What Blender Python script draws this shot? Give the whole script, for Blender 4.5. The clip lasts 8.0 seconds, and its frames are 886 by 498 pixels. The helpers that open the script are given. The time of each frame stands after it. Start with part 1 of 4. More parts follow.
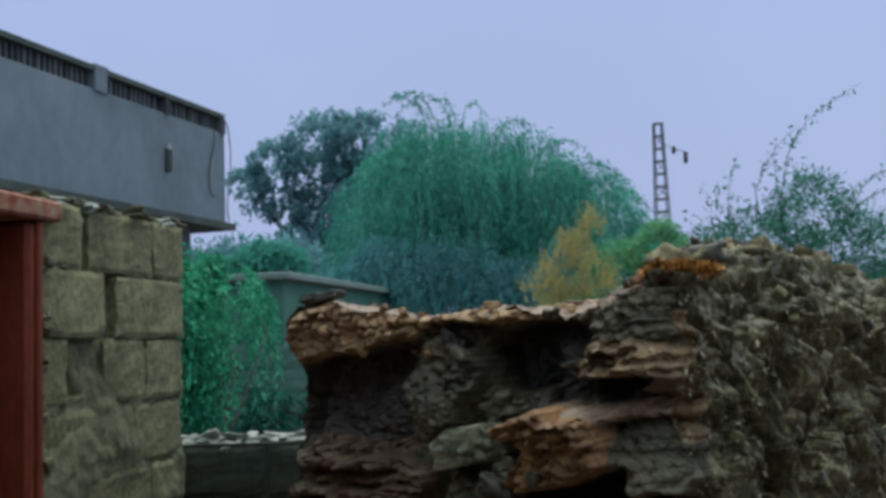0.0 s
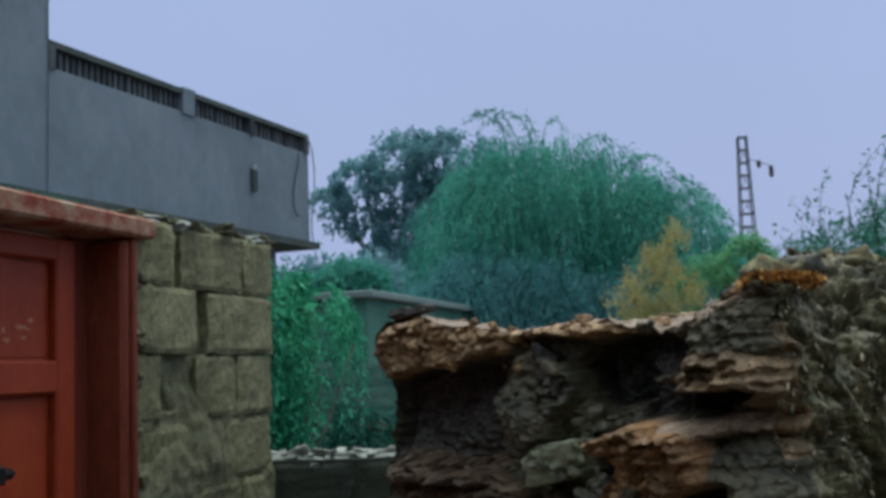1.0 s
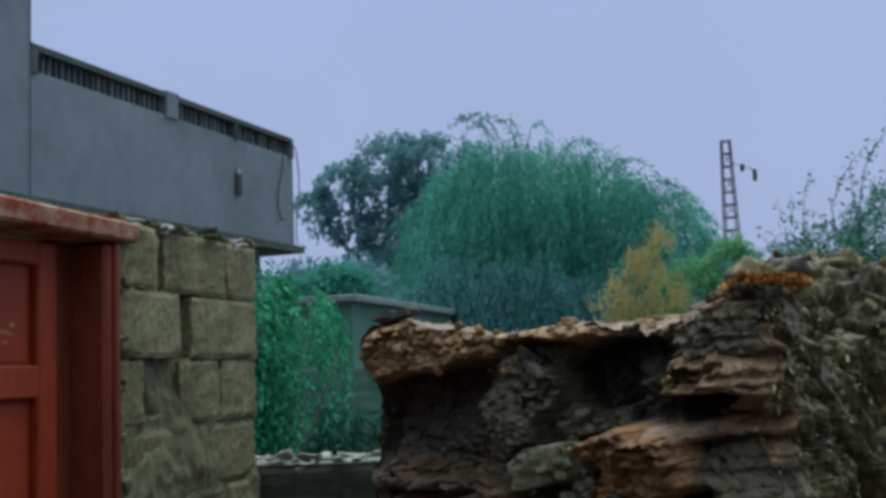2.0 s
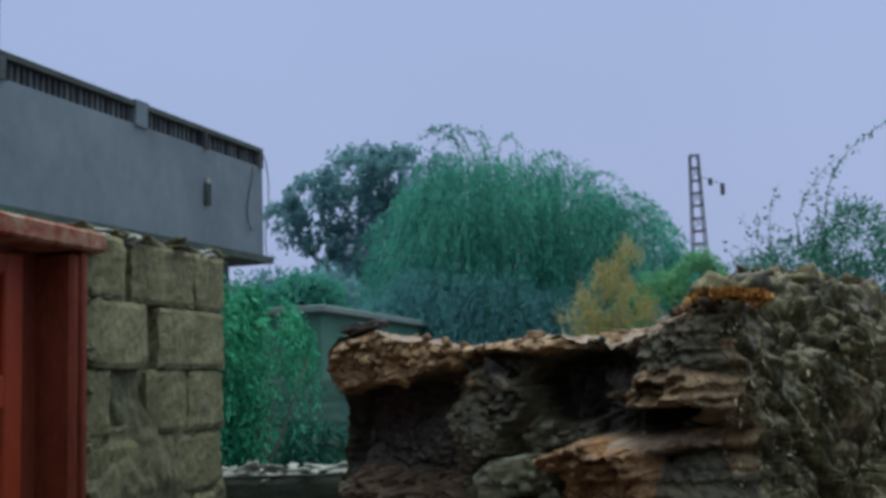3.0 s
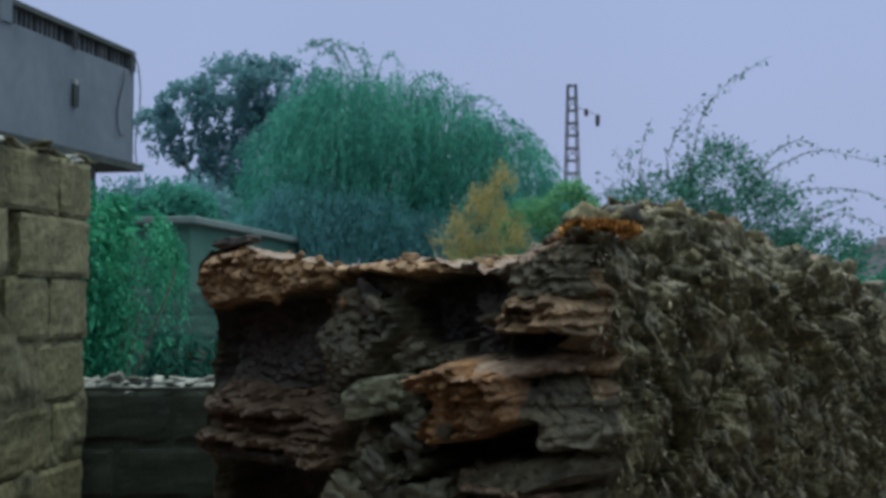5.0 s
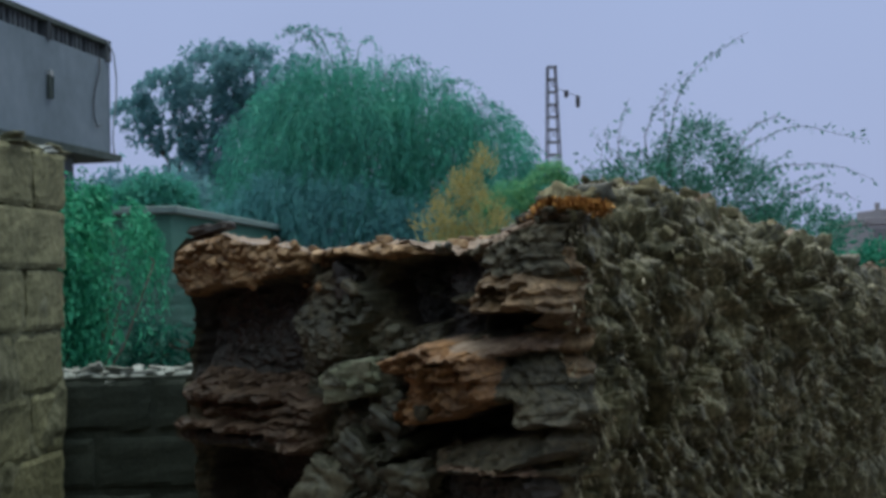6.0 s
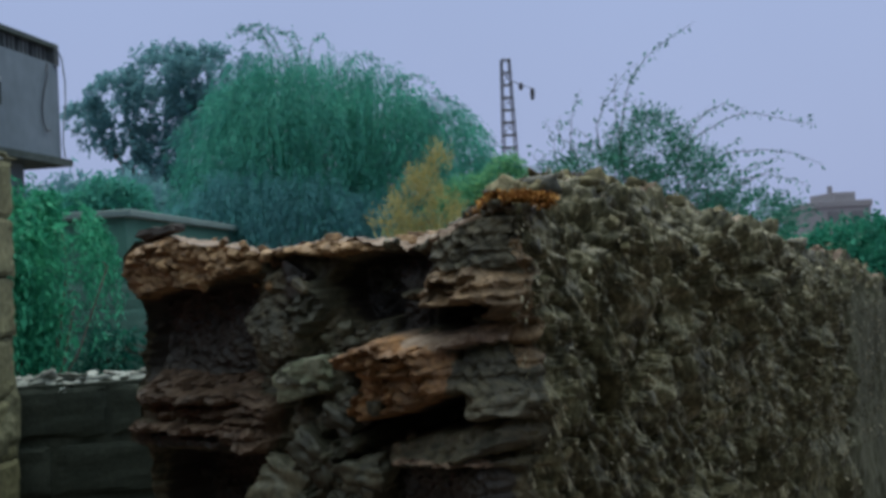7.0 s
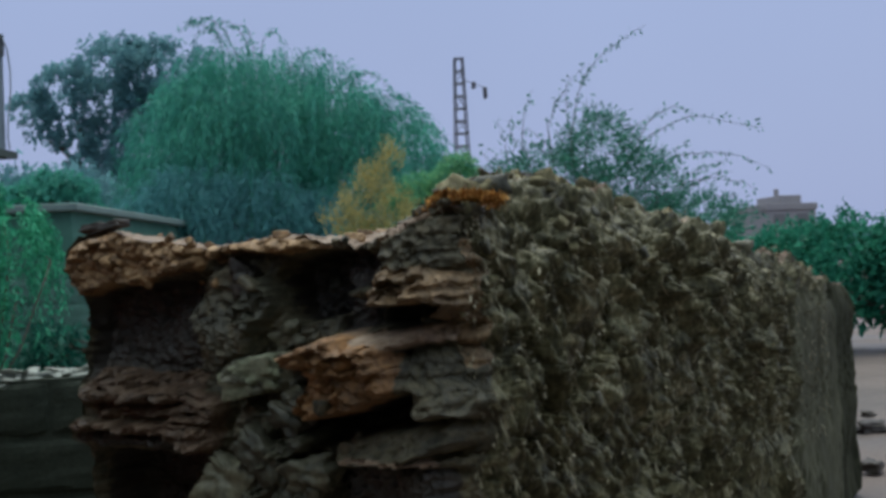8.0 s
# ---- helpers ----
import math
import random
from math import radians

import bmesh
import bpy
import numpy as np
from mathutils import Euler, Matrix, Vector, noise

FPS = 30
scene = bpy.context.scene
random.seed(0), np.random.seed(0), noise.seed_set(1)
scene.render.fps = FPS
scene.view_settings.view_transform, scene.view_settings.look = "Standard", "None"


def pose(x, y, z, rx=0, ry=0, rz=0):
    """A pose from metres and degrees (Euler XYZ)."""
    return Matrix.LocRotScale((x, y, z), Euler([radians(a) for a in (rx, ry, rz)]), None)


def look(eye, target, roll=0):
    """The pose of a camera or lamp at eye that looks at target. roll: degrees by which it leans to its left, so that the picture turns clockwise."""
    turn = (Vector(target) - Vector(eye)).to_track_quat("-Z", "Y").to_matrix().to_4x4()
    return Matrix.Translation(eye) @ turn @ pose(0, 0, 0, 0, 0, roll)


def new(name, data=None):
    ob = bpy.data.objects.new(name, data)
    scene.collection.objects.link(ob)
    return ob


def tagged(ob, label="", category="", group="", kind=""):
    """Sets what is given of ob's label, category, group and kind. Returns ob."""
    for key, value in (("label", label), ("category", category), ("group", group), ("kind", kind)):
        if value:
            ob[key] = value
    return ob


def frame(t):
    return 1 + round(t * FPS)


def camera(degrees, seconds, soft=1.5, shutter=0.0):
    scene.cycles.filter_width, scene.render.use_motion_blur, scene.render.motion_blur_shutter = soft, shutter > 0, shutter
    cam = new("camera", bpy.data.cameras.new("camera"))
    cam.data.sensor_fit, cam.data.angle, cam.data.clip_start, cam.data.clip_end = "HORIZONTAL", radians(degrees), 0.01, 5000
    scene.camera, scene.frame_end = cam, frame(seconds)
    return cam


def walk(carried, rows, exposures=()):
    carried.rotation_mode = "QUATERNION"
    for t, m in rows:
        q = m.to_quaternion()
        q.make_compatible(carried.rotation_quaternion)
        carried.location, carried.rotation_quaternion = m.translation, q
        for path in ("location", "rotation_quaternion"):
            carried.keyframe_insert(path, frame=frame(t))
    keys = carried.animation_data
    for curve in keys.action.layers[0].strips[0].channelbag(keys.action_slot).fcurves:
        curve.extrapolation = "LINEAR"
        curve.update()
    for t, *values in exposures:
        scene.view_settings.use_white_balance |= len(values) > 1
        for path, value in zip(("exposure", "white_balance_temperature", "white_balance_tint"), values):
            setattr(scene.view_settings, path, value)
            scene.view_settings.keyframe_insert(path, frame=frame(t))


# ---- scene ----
cam = camera(44.4, 8.0, soft=3.6)
PATH = [
    (0, (0.0167, -0.0183, 1.4081), (0.0310, 9.9418, 2.3004), -2.01),
    (0.5, (-0.0019, -0.0075, 1.4024), (-0.5234, 9.9289, 2.4013), -2.03),
    (1, (-0.0060, 0.0041, 1.3995), (-0.7262, 9.9189, 2.4851), -2.12),
    (1.5, (-0.0075, 0.0092, 1.3988), (-0.6891, 9.9170, 2.5698), -1.95),
    (1.7, (-0.0085, 0.0184, 1.3981), (-0.6701, 9.9352, 2.5026), -2.14),
    (3, (-0.0024, -0.0030, 1.4000), (-0.3015, 9.9192, 2.6085), -2.04),
    (3.5, (-0.0000, 0.0000, 1.4000), (-0.3291, 9.9203, 2.6164), -2.19),
    (4, (0.0070, 0.0108, 1.3951), (-0.1026, 9.9630, 2.3659), -2.27),
    (4.5, (-0.0062, -0.0052, 1.4041), (0.3788, 9.9637, 2.0907), -0.70),
    (5, (-0.0082, 0.0024, 1.4036), (0.8374, 9.9563, 1.8557), 0.09),
    (5.2, (-0.0045, -0.0050, 1.4057), (0.8055, 9.9488, 1.9218), -0.68),
    (6.3, (0.0346, -0.0074, 1.3903), (1.2962, 9.9110, 1.5729), -1.93),
    (6.5, (0.0485, -0.0130, 1.3868), (1.5986, 9.8653, 1.5096), -2.72),
    (7, (0.0384, -0.0281, 1.3956), (1.3958, 9.8762, 1.6440), -2.99),
    (7.5, (0.0356, -0.0229, 1.3990), (1.5878, 9.8527, 1.6525), -2.01),
    (8, (0.0452, -0.0166, 1.3979), (1.8455, 9.8178, 1.6067), -2.41),
]
walk(cam, [(t, look(eye, target, roll)) for t, eye, target, roll in PATH], [(0.0, 0.13), (0.5, 0.10), (1.5, 0.03), (3.5, 0.0), (5.0, -0.03), (8.0, -0.04)])

# ---- world, sun and exposure ----
world = bpy.data.worlds.new("overcast_sky")
scene.world = world
world.use_nodes = True
wn, wl = world.node_tree.nodes, world.node_tree.links
wn.clear()
w_out = wn.new("ShaderNodeOutputWorld")
w_bg = wn.new("ShaderNodeBackground")
w_sky = wn.new("ShaderNodeTexSky")
w_sky.sky_type = "NISHITA"
w_sky.sun_disc = False
w_sky.sun_elevation = radians(70)
w_sky.sun_rotation = radians(34)
w_sky.air_density, w_sky.dust_density = 1.5, 4.0
w_dim = wn.new("ShaderNodeVectorMath")
w_dim.operation = "SCALE"
w_dim.inputs["Scale"].default_value = 0.09
w_geo = wn.new("ShaderNodeTexCoord")
w_sep = wn.new("ShaderNodeSeparateXYZ")
w_ramp = wn.new("ShaderNodeValToRGB")
w_ramp.color_ramp.elements[0].position = 0.0
w_ramp.color_ramp.elements[0].color = (0.375, 0.452, 0.71, 1)
w_ramp.color_ramp.elements[1].position = 0.9
w_ramp.color_ramp.elements[1].color = (1.35, 1.62, 1.66, 1)
w_mid = w_ramp.color_ramp.elements.new(0.36)
w_mid.color = (0.362, 0.458, 0.725, 1)
w_noise = wn.new("ShaderNodeTexNoise")
w_noise.inputs["Scale"].default_value = 2.2
w_noise.inputs["Detail"].default_value = 4
w_cloud = wn.new("ShaderNodeMapRange")
w_cloud.inputs["To Min"].default_value = 0.93
w_cloud.inputs["To Max"].default_value = 1.07
w_mul = wn.new("ShaderNodeVectorMath")
w_mul.operation = "SCALE"
w_mix = wn.new("ShaderNodeMix")
w_mix.data_type = "RGBA"
w_mix.inputs["Factor"].default_value = 0.93
wl.new(w_geo.outputs["Generated"], w_sep.inputs[0])
wl.new(w_geo.outputs["Generated"], w_noise.inputs["Vector"])
wl.new(w_sep.outputs["Z"], w_ramp.inputs["Fac"])
wl.new(w_noise.outputs["Fac"], w_cloud.inputs["Value"])
wl.new(w_ramp.outputs["Color"], w_mul.inputs[0])
wl.new(w_cloud.outputs["Result"], w_mul.inputs["Scale"])
wl.new(w_sky.outputs["Color"], w_dim.inputs[0])
wl.new(w_dim.outputs["Vector"], w_mix.inputs["A"])
wl.new(w_mul.outputs["Vector"], w_mix.inputs["B"])
wl.new(w_mix.outputs["Result"], w_bg.inputs["Color"])
w_bg.inputs["Strength"].default_value = 1.0
wl.new(w_bg.outputs["Background"], w_out.inputs["Surface"])

sun_data = bpy.data.lights.new("sun", "SUN")
sun_data.energy, sun_data.angle, sun_data.color = 1.5, radians(40), (1.0, 0.98, 0.90)
sun = new("sun", sun_data)
sun.matrix_world = look((0, 0, 30), (-2, -3, 20))


# ---- materials ----
def mat(name, stops, scale=6.0, fine=60.0, rough=0.85, bump=0.3, stretch=(1, 1, 1), vary=0.0, island=0.0, spec=0.3, fine_amount=0.35, metal=0.0, wet=0.0, dist=0.01):
    """A worn surface: a colour ramp over broad noise, broken by fine noise, with relief from both."""
    m = bpy.data.materials.new(name)
    m.use_nodes = True
    nodes, links = m.node_tree.nodes, m.node_tree.links
    bsdf = nodes["Principled BSDF"]
    coord = nodes.new("ShaderNodeTexCoord")
    mapping = nodes.new("ShaderNodeMapping")
    mapping.inputs["Scale"].default_value = stretch
    geo = nodes.new("ShaderNodeNewGeometry")
    links.new(geo.outputs["Position"], mapping.inputs["Vector"])
    broad = nodes.new("ShaderNodeTexNoise")
    broad.inputs["Scale"].default_value, broad.inputs["Detail"].default_value, broad.inputs["Roughness"].default_value = scale, 6, 0.62
    small = nodes.new("ShaderNodeTexNoise")
    small.inputs["Scale"].default_value, small.inputs["Detail"].default_value = fine, 5
    links.new(mapping.outputs["Vector"], broad.inputs["Vector"])
    links.new(mapping.outputs["Vector"], small.inputs["Vector"])
    blend = nodes.new("ShaderNodeMix")
    blend.inputs["Factor"].default_value = fine_amount
    links.new(broad.outputs["Fac"], blend.inputs["A"])
    links.new(small.outputs["Fac"], blend.inputs["B"])
    value = blend.outputs["Result"]
    if vary or island:
        source = nodes.new("ShaderNodeObjectInfo").outputs["Random"] if vary else geo.outputs["Random Per Island"]
        shift = nodes.new("ShaderNodeMath")
        shift.operation = "MULTIPLY_ADD"
        shift.inputs[1].default_value = vary or island
        links.new(source, shift.inputs[0])
        lower = nodes.new("ShaderNodeMath")
        lower.operation = "SUBTRACT"
        lower.inputs[1].default_value = (vary or island) / 2
        links.new(value, lower.inputs[0])
        links.new(lower.outputs[0], shift.inputs[2])
        value = shift.outputs[0]
    ramp = nodes.new("ShaderNodeValToRGB")
    cr = ramp.color_ramp
    lo, hi = 0.30, 0.70
    for i, c in enumerate(stops):
        at = lo + (hi - lo) * i / max(1, len(stops) - 1)
        e = cr.elements[i] if i < 2 else cr.elements.new(at)
        e.position = at
    for e, c in zip(cr.elements, stops):
        e.color = (*c, 1)
    links.new(value, ramp.inputs["Fac"])
    links.new(ramp.outputs["Color"], bsdf.inputs["Base Color"])
    bsdf.inputs["Roughness"].default_value = rough
    bsdf.inputs["Specular IOR Level"].default_value = spec
    bsdf.inputs["Metallic"].default_value = metal
    if wet:
        gloss = nodes.new("ShaderNodeMapRange")
        gloss.inputs["From Min"].default_value, gloss.inputs["From Max"].default_value = 0.42, 0.6
        gloss.inputs["To Min"].default_value, gloss.inputs["To Max"].default_value = wet, rough
        links.new(broad.outputs["Fac"], gloss.inputs["Value"])
        links.new(gloss.outputs["Result"], bsdf.inputs["Roughness"])
    if bump:
        b = nodes.new("ShaderNodeBump")
        b.inputs["Strength"].default_value, b.inputs["Distance"].default_value = bump, dist
        links.new(blend.outputs["Result"], b.inputs["Height"])
        links.new(b.outputs["Normal"], bsdf.inputs["Normal"])
    return m


def leaf_mat(name, stops, island=0.5, glow=0.35):
    """Leaves: each leaf its own shade, some light passing through the blade."""
    m = mat(name, stops, scale=0.9, fine=8.0, rough=0.5, bump=0.0, island=island, spec=0.12)
    nodes, links = m.node_tree.nodes, m.node_tree.links
    bsdf = nodes["Principled BSDF"]
    ramp = next(n for n in nodes if n.type == "VALTORGB")
    trans = nodes.new("ShaderNodeBsdfTranslucent")
    links.new(ramp.outputs["Color"], trans.inputs["Color"])
    join = nodes.new("ShaderNodeMixShader")
    join.inputs["Fac"].default_value = glow
    links.new(bsdf.outputs[0], join.inputs[1])
    links.new(trans.outputs[0], join.inputs[2])
    links.new(join.outputs[0], nodes["Material Output"].inputs["Surface"])
    return m


M_GROUND = mat("wet_earth", [(0.08, 0.067, 0.058), (0.14, 0.110, 0.098), (0.20, 0.158, 0.145)], 0.7, 30, 0.8, 0.5, wet=0.5)
M_BLOCK = mat("cement_block", [(0.052, 0.052, 0.027), (0.160, 0.156, 0.084), (0.30, 0.288, 0.162)], 4.5, 45, 0.85, 1.0, vary=0.08, dist=0.014, fine_amount=0.4)
M_MORTAR = mat("mortar", [(0.050, 0.050, 0.029), (0.130, 0.129, 0.075), (0.26, 0.26, 0.175)], 5, 60, 0.9, 0.8, fine_amount=0.4)
M_DARKBLOCK = mat("dark_cement_block", [(0.020, 0.027, 0.020), (0.042, 0.051, 0.039), (0.076, 0.086, 0.066)], 6, 80, 0.8, 0.5, vary=0.12)
M_PLASTER_TOP = mat("pale_cement_crust", [(0.14, 0.15, 0.135), (0.30, 0.32, 0.29), (0.45, 0.48, 0.45)], 16, 90, 0.85, 0.7)
M_RED = mat("red_gate_paint", [(0.19, 0.024, 0.009), (0.30, 0.042, 0.014), (0.37, 0.065, 0.022)], 3, 45, 0.5, 0.18, stretch=(1, 1, 0.4), spec=0.3)
M_RED_DARK = mat("weathered_shaded_red_paint", [(0.075, 0.013, 0.006), (0.135, 0.024, 0.011), (0.19, 0.042, 0.022)], 4, 60, 0.6, 0.25, stretch=(1, 1, 0.3))
M_RED_POST = mat("rusty_red_post_paint", [(0.115, 0.024, 0.013), (0.205, 0.046, 0.026), (0.30, 0.10, 0.06)], 6, 70, 0.55, 0.4, stretch=(1, 1, 0.25), spec=0.2)
M_PEEL = mat("peeling_red_paint", [(0.12, 0.020, 0.011), (0.22, 0.045, 0.025), (0.30, 0.17, 0.11), (0.42, 0.35, 0.27)], 12, 70, 0.75, 0.7, fine_amount=0.15)
M_FLAKE = mat("bare_primer", [(0.40, 0.12, 0.06), (0.5, 0.25, 0.16)], 30, 120, 0.8, 0.3)
M_IRON = mat("black_iron", [(0.012, 0.012, 0.013), (0.03, 0.03, 0.03)], 20, 90, 0.5, 0.3, metal=0.6)
M_HOUSE = mat("grey_blue_wall_paint", [(0.108, 0.138, 0.158), (0.162, 0.204, 0.234), (0.225, 0.265, 0.30)], 0.8, 9, 0.85, 0.12, stretch=(1, 1, 0.75), fine_amount=0.22)
M_SLAB = mat("stained_roof_slab", [(0.03, 0.042, 0.038), (0.06, 0.078, 0.07), (0.10, 0.12, 0.11)], 3, 40, 0.85, 0.4)
M_GRILLE = mat("weathered_grille", [(0.05, 0.058, 0.062), (0.085, 0.097, 0.102), (0.14, 0.155, 0.157)], 4, 50, 0.85, 0.3, vary=0.3)
M_CABLE = mat("cable_sheath", [(0.03, 0.03, 0.035), (0.06, 0.06, 0.065)], 10, 60, 0.6, 0.0)
M_PALECABLE = mat("pale_cable", [(0.2, 0.24, 0.27), (0.3, 0.34, 0.37)], 10, 60, 0.6, 0.0)
M_PVC = mat("grey_plastic", [(0.32, 0.34, 0.34), (0.42, 0.44, 0.44)], 10, 60, 0.5, 0.05)
M_MUD = mat("mud_and_rubble", [(0.014, 0.0125, 0.008), (0.047, 0.041, 0.026), (0.118, 0.098, 0.061), (0.24, 0.20, 0.13)], 7, 60, 0.55, 0.8, fine_amount=0.4, dist=0.012, spec=0.4)
M_SMOOTH = mat("smooth_olive_plaster", [(0.040, 0.040, 0.024), (0.082, 0.080, 0.050), (0.14, 0.135, 0.09)], 5, 60, 0.85, 0.5, stretch=(1, 1, 0.3), spec=0.15)
M_STRAWMUD = mat("straw_mud_plaster", [(0.010, 0.0092, 0.0045), (0.044, 0.040, 0.0195), (0.145, 0.130, 0.071), (0.50, 0.44, 0.29)], 12, 75, 0.55, 0.9, stretch=(1, 1, 0.5), fine_amount=0.45, dist=0.012, spec=0.3)
M_ORANGE = mat("rusty_sandstone", [(0.028, 0.017, 0.008), (0.130, 0.078, 0.037), (0.34, 0.215, 0.115)], 12, 80, 0.58, 0.8, vary=0.12, spec=0.55)
M_BOULDER = mat("orange_boulder_stone", [(0.04, 0.021, 0.009), (0.20, 0.098, 0.038), (0.44, 0.235, 0.10)], 14, 80, 0.6, 0.9, spec=0.5)
M_CRUST = mat("reddish_crust", [(0.026, 0.014, 0.007), (0.128, 0.068, 0.029), (0.31, 0.18, 0.082), (0.50, 0.36, 0.21)], 18, 90, 0.58, 0.9, vary=0.1, spec=0.45)
M_REDDISH = mat("dark_reddish_slab_stone", [(0.020, 0.012, 0.008), (0.085, 0.050, 0.031), (0.23, 0.155, 0.105)], 12, 80, 0.58, 0.8, spec=0.4)
# Pinkish earth, made paler for sky light on upward faces.
M_TOP = mat("sky_lit_pinkish_earth", [(0.08, 0.05, 0.032), (0.22, 0.145, 0.098), (0.44, 0.33, 0.25)], 14, 80, 0.6, 0.8, spec=0.5)
# Moss and the shade of the far return, put into one dark colour.
M_FAR_RETURN = mat("mossy_shaded_plaster", [(0.012, 0.013, 0.007), (0.035, 0.036, 0.021), (0.08, 0.078, 0.05)], 5, 60, 0.9, 0.6, stretch=(1, 1, 0.3), spec=0.08)
M_GREYROCK = mat("grey_green_stone", [(0.018, 0.017, 0.010), (0.052, 0.048, 0.030), (0.16, 0.147, 0.095)], 11, 70, 0.58, 0.7, vary=0.25, spec=0.5)
M_PALEROCK = mat("pale_lichened_stone", [(0.08, 0.085, 0.052), (0.20, 0.205, 0.135), (0.40, 0.40, 0.29)], 16, 80, 0.85, 0.6)
M_DARKROCK_SHADE = mat("dark_stone_and_hollow_shade", [(0.012, 0.010, 0.008), (0.03, 0.023, 0.018), (0.06, 0.045, 0.033)], 9, 70, 0.58, 0.7, vary=0.2, spec=0.55)
M_STRAW = mat("straw", [(0.05, 0.041, 0.023), (0.18, 0.15, 0.092), (0.46, 0.41, 0.29)], 20, 60, 0.8, 0.0, island=0.7)
M_STRAWCLOD = mat("straw_mud_clod", [(0.035, 0.030, 0.015), (0.11, 0.096, 0.05), (0.29, 0.25, 0.145)], 14, 80, 0.9, 0.8, vary=0.25)
M_MOSS = mat("orange_lichen", [(0.20, 0.08, 0.02), (0.42, 0.19, 0.045), (0.55, 0.29, 0.08)], 25, 90, 0.95, 0.5, island=0.5)
M_BARK = mat("bark", [(0.05, 0.042, 0.036), (0.10, 0.085, 0.07), (0.15, 0.13, 0.11)], 9, 50, 0.9, 0.6, stretch=(1, 1, 0.25))
M_TWIG = mat("grey_twig", [(0.06, 0.06, 0.065), (0.12, 0.12, 0.12)], 9, 50, 0.9, 0.0)
# Green brightened and pushed to blue; haze is put into the leaf colour.
M_LEAF_MAIN = leaf_mat("feathery_green_leaf", [(0.052, 0.23, 0.195), (0.082, 0.35, 0.275), (0.115, 0.48, 0.335)], 0.35, 0.45)
# Blue-green that carries the crown's shaded underside and the rain haze.
M_LEAF_SHADE = leaf_mat("shade_blue_leaf", [(0.10, 0.285, 0.295), (0.135, 0.36, 0.365), (0.16, 0.43, 0.415)], 0.3, 0.5)
M_LEAF_YARD = leaf_mat("dark_yard_leaf", [(0.012, 0.085, 0.065), (0.025, 0.15, 0.11), (0.05, 0.22, 0.16)], 0.4)
# Grey wall tinted green to paint in the haze over the yard.
M_YARD = mat("haze_green_render", [(0.05, 0.125, 0.095), (0.075, 0.165, 0.13), (0.11, 0.21, 0.17)], 3, 30, 0.9, 0.4, vary=0.1)
# Far leaves, lifted and blued in colour to carry the rain haze.
M_LEAF_DARK = leaf_mat("haze_blue_green_leaf", [(0.12, 0.25, 0.285), (0.155, 0.325, 0.355), (0.195, 0.40, 0.42)], 0.25, 0.6)
M_LEAF_VINE = leaf_mat("bright_green_leaf", [(0.02, 0.17, 0.10), (0.05, 0.34, 0.195), (0.095, 0.52, 0.29)], 0.4, 0.4)
M_LEAF_SHRUB = leaf_mat("thorn_shrub_leaf", [(0.035, 0.15, 0.11), (0.065, 0.24, 0.17), (0.10, 0.33, 0.23)])
M_LEAF_HEDGE = leaf_mat("hedge_leaf", [(0.018, 0.14, 0.09), (0.032, 0.22, 0.14), (0.055, 0.32, 0.19)], 0.35)
M_LEAF_YELLOW = leaf_mat("yellowing_leaf", [(0.25, 0.235, 0.09), (0.43, 0.38, 0.15), (0.53, 0.48, 0.22)], 0.35, 0.45)
M_LEAF_LIME = leaf_mat("yellow_green_leaf", [(0.08, 0.27, 0.16), (0.14, 0.40, 0.21), (0.26, 0.49, 0.22)], 0.35, 0.45)
# Shed render carries the same green haze tint.
M_SHED = mat("shed_render", [(0.048, 0.145, 0.11), (0.07, 0.18, 0.14), (0.095, 0.215, 0.17)], 1.5, 18, 0.9, 0.3)
M_SHEDROOF = mat("pale_roof_edge", [(0.13, 0.19, 0.18), (0.19, 0.25, 0.24)], 3, 30, 0.85, 0.2)
M_STEEL = mat("weathered_steel", [(0.07, 0.075, 0.09), (0.12, 0.125, 0.14)], 4, 30, 0.6, 0.0, metal=0.3)
# Brown lifted and greyed to paint in the distance haze.
M_FAR = mat("hazed_brown_render", [(0.25, 0.235, 0.245), (0.31, 0.29, 0.295)], 0.4, 4, 0.9, 0.2)
M_WINDOW = mat("dark_window", [(0.14, 0.135, 0.14), (0.17, 0.165, 0.17)], 3, 20, 0.3, 0.0)


# ---- builders ----
def thing(name, label, category, at=(0, 0, 0), group="", kind=""):
    """An Empty at the base of a thing."""
    ob = new(name)
    ob.empty_display_size = 0.1
    ob.matrix_basis = Matrix.Translation(at)
    return tagged(ob, label, category, group, kind)


def mesh_of(name, verts, faces, material, smooth=False):
    me = bpy.data.meshes.new(name)
    me.from_pydata([tuple(v) for v in verts], [], [tuple(f) for f in faces])
    me.materials.append(material)
    if smooth:
        me.polygons.foreach_set("use_smooth", [True] * len(me.polygons))
    me.update()
    return me


def place(name, me, parent=None, m=None, label=""):
    """Links a mesh as an object; under a thing its coordinates are the world's, and m is a world pose."""
    ob = new(name, me)
    m = m or Matrix.Identity(4)
    if parent is not None:
        ob.parent = parent
        up = parent
        inverse = Matrix.Identity(4)
        chain = []
        while up is not None:
            chain.append(up)
            up = up.parent
        for o in reversed(chain):
            inverse = inverse @ o.matrix_parent_inverse @ o.matrix_basis
        ob.matrix_parent_inverse = inverse.inverted()
    ob.matrix_basis = m
    return tagged(ob, label)


def part(name, bm, material, parent, label="", smooth=False, m=None):
    me = bpy.data.meshes.new(name)
    bm.normal_update()
    bm.to_mesh(me)
    bm.free()
    me.materials.append(material)
    if smooth:
        me.polygons.foreach_set("use_smooth", [True] * len(me.polygons))
    return place(name, me, parent, m, label)


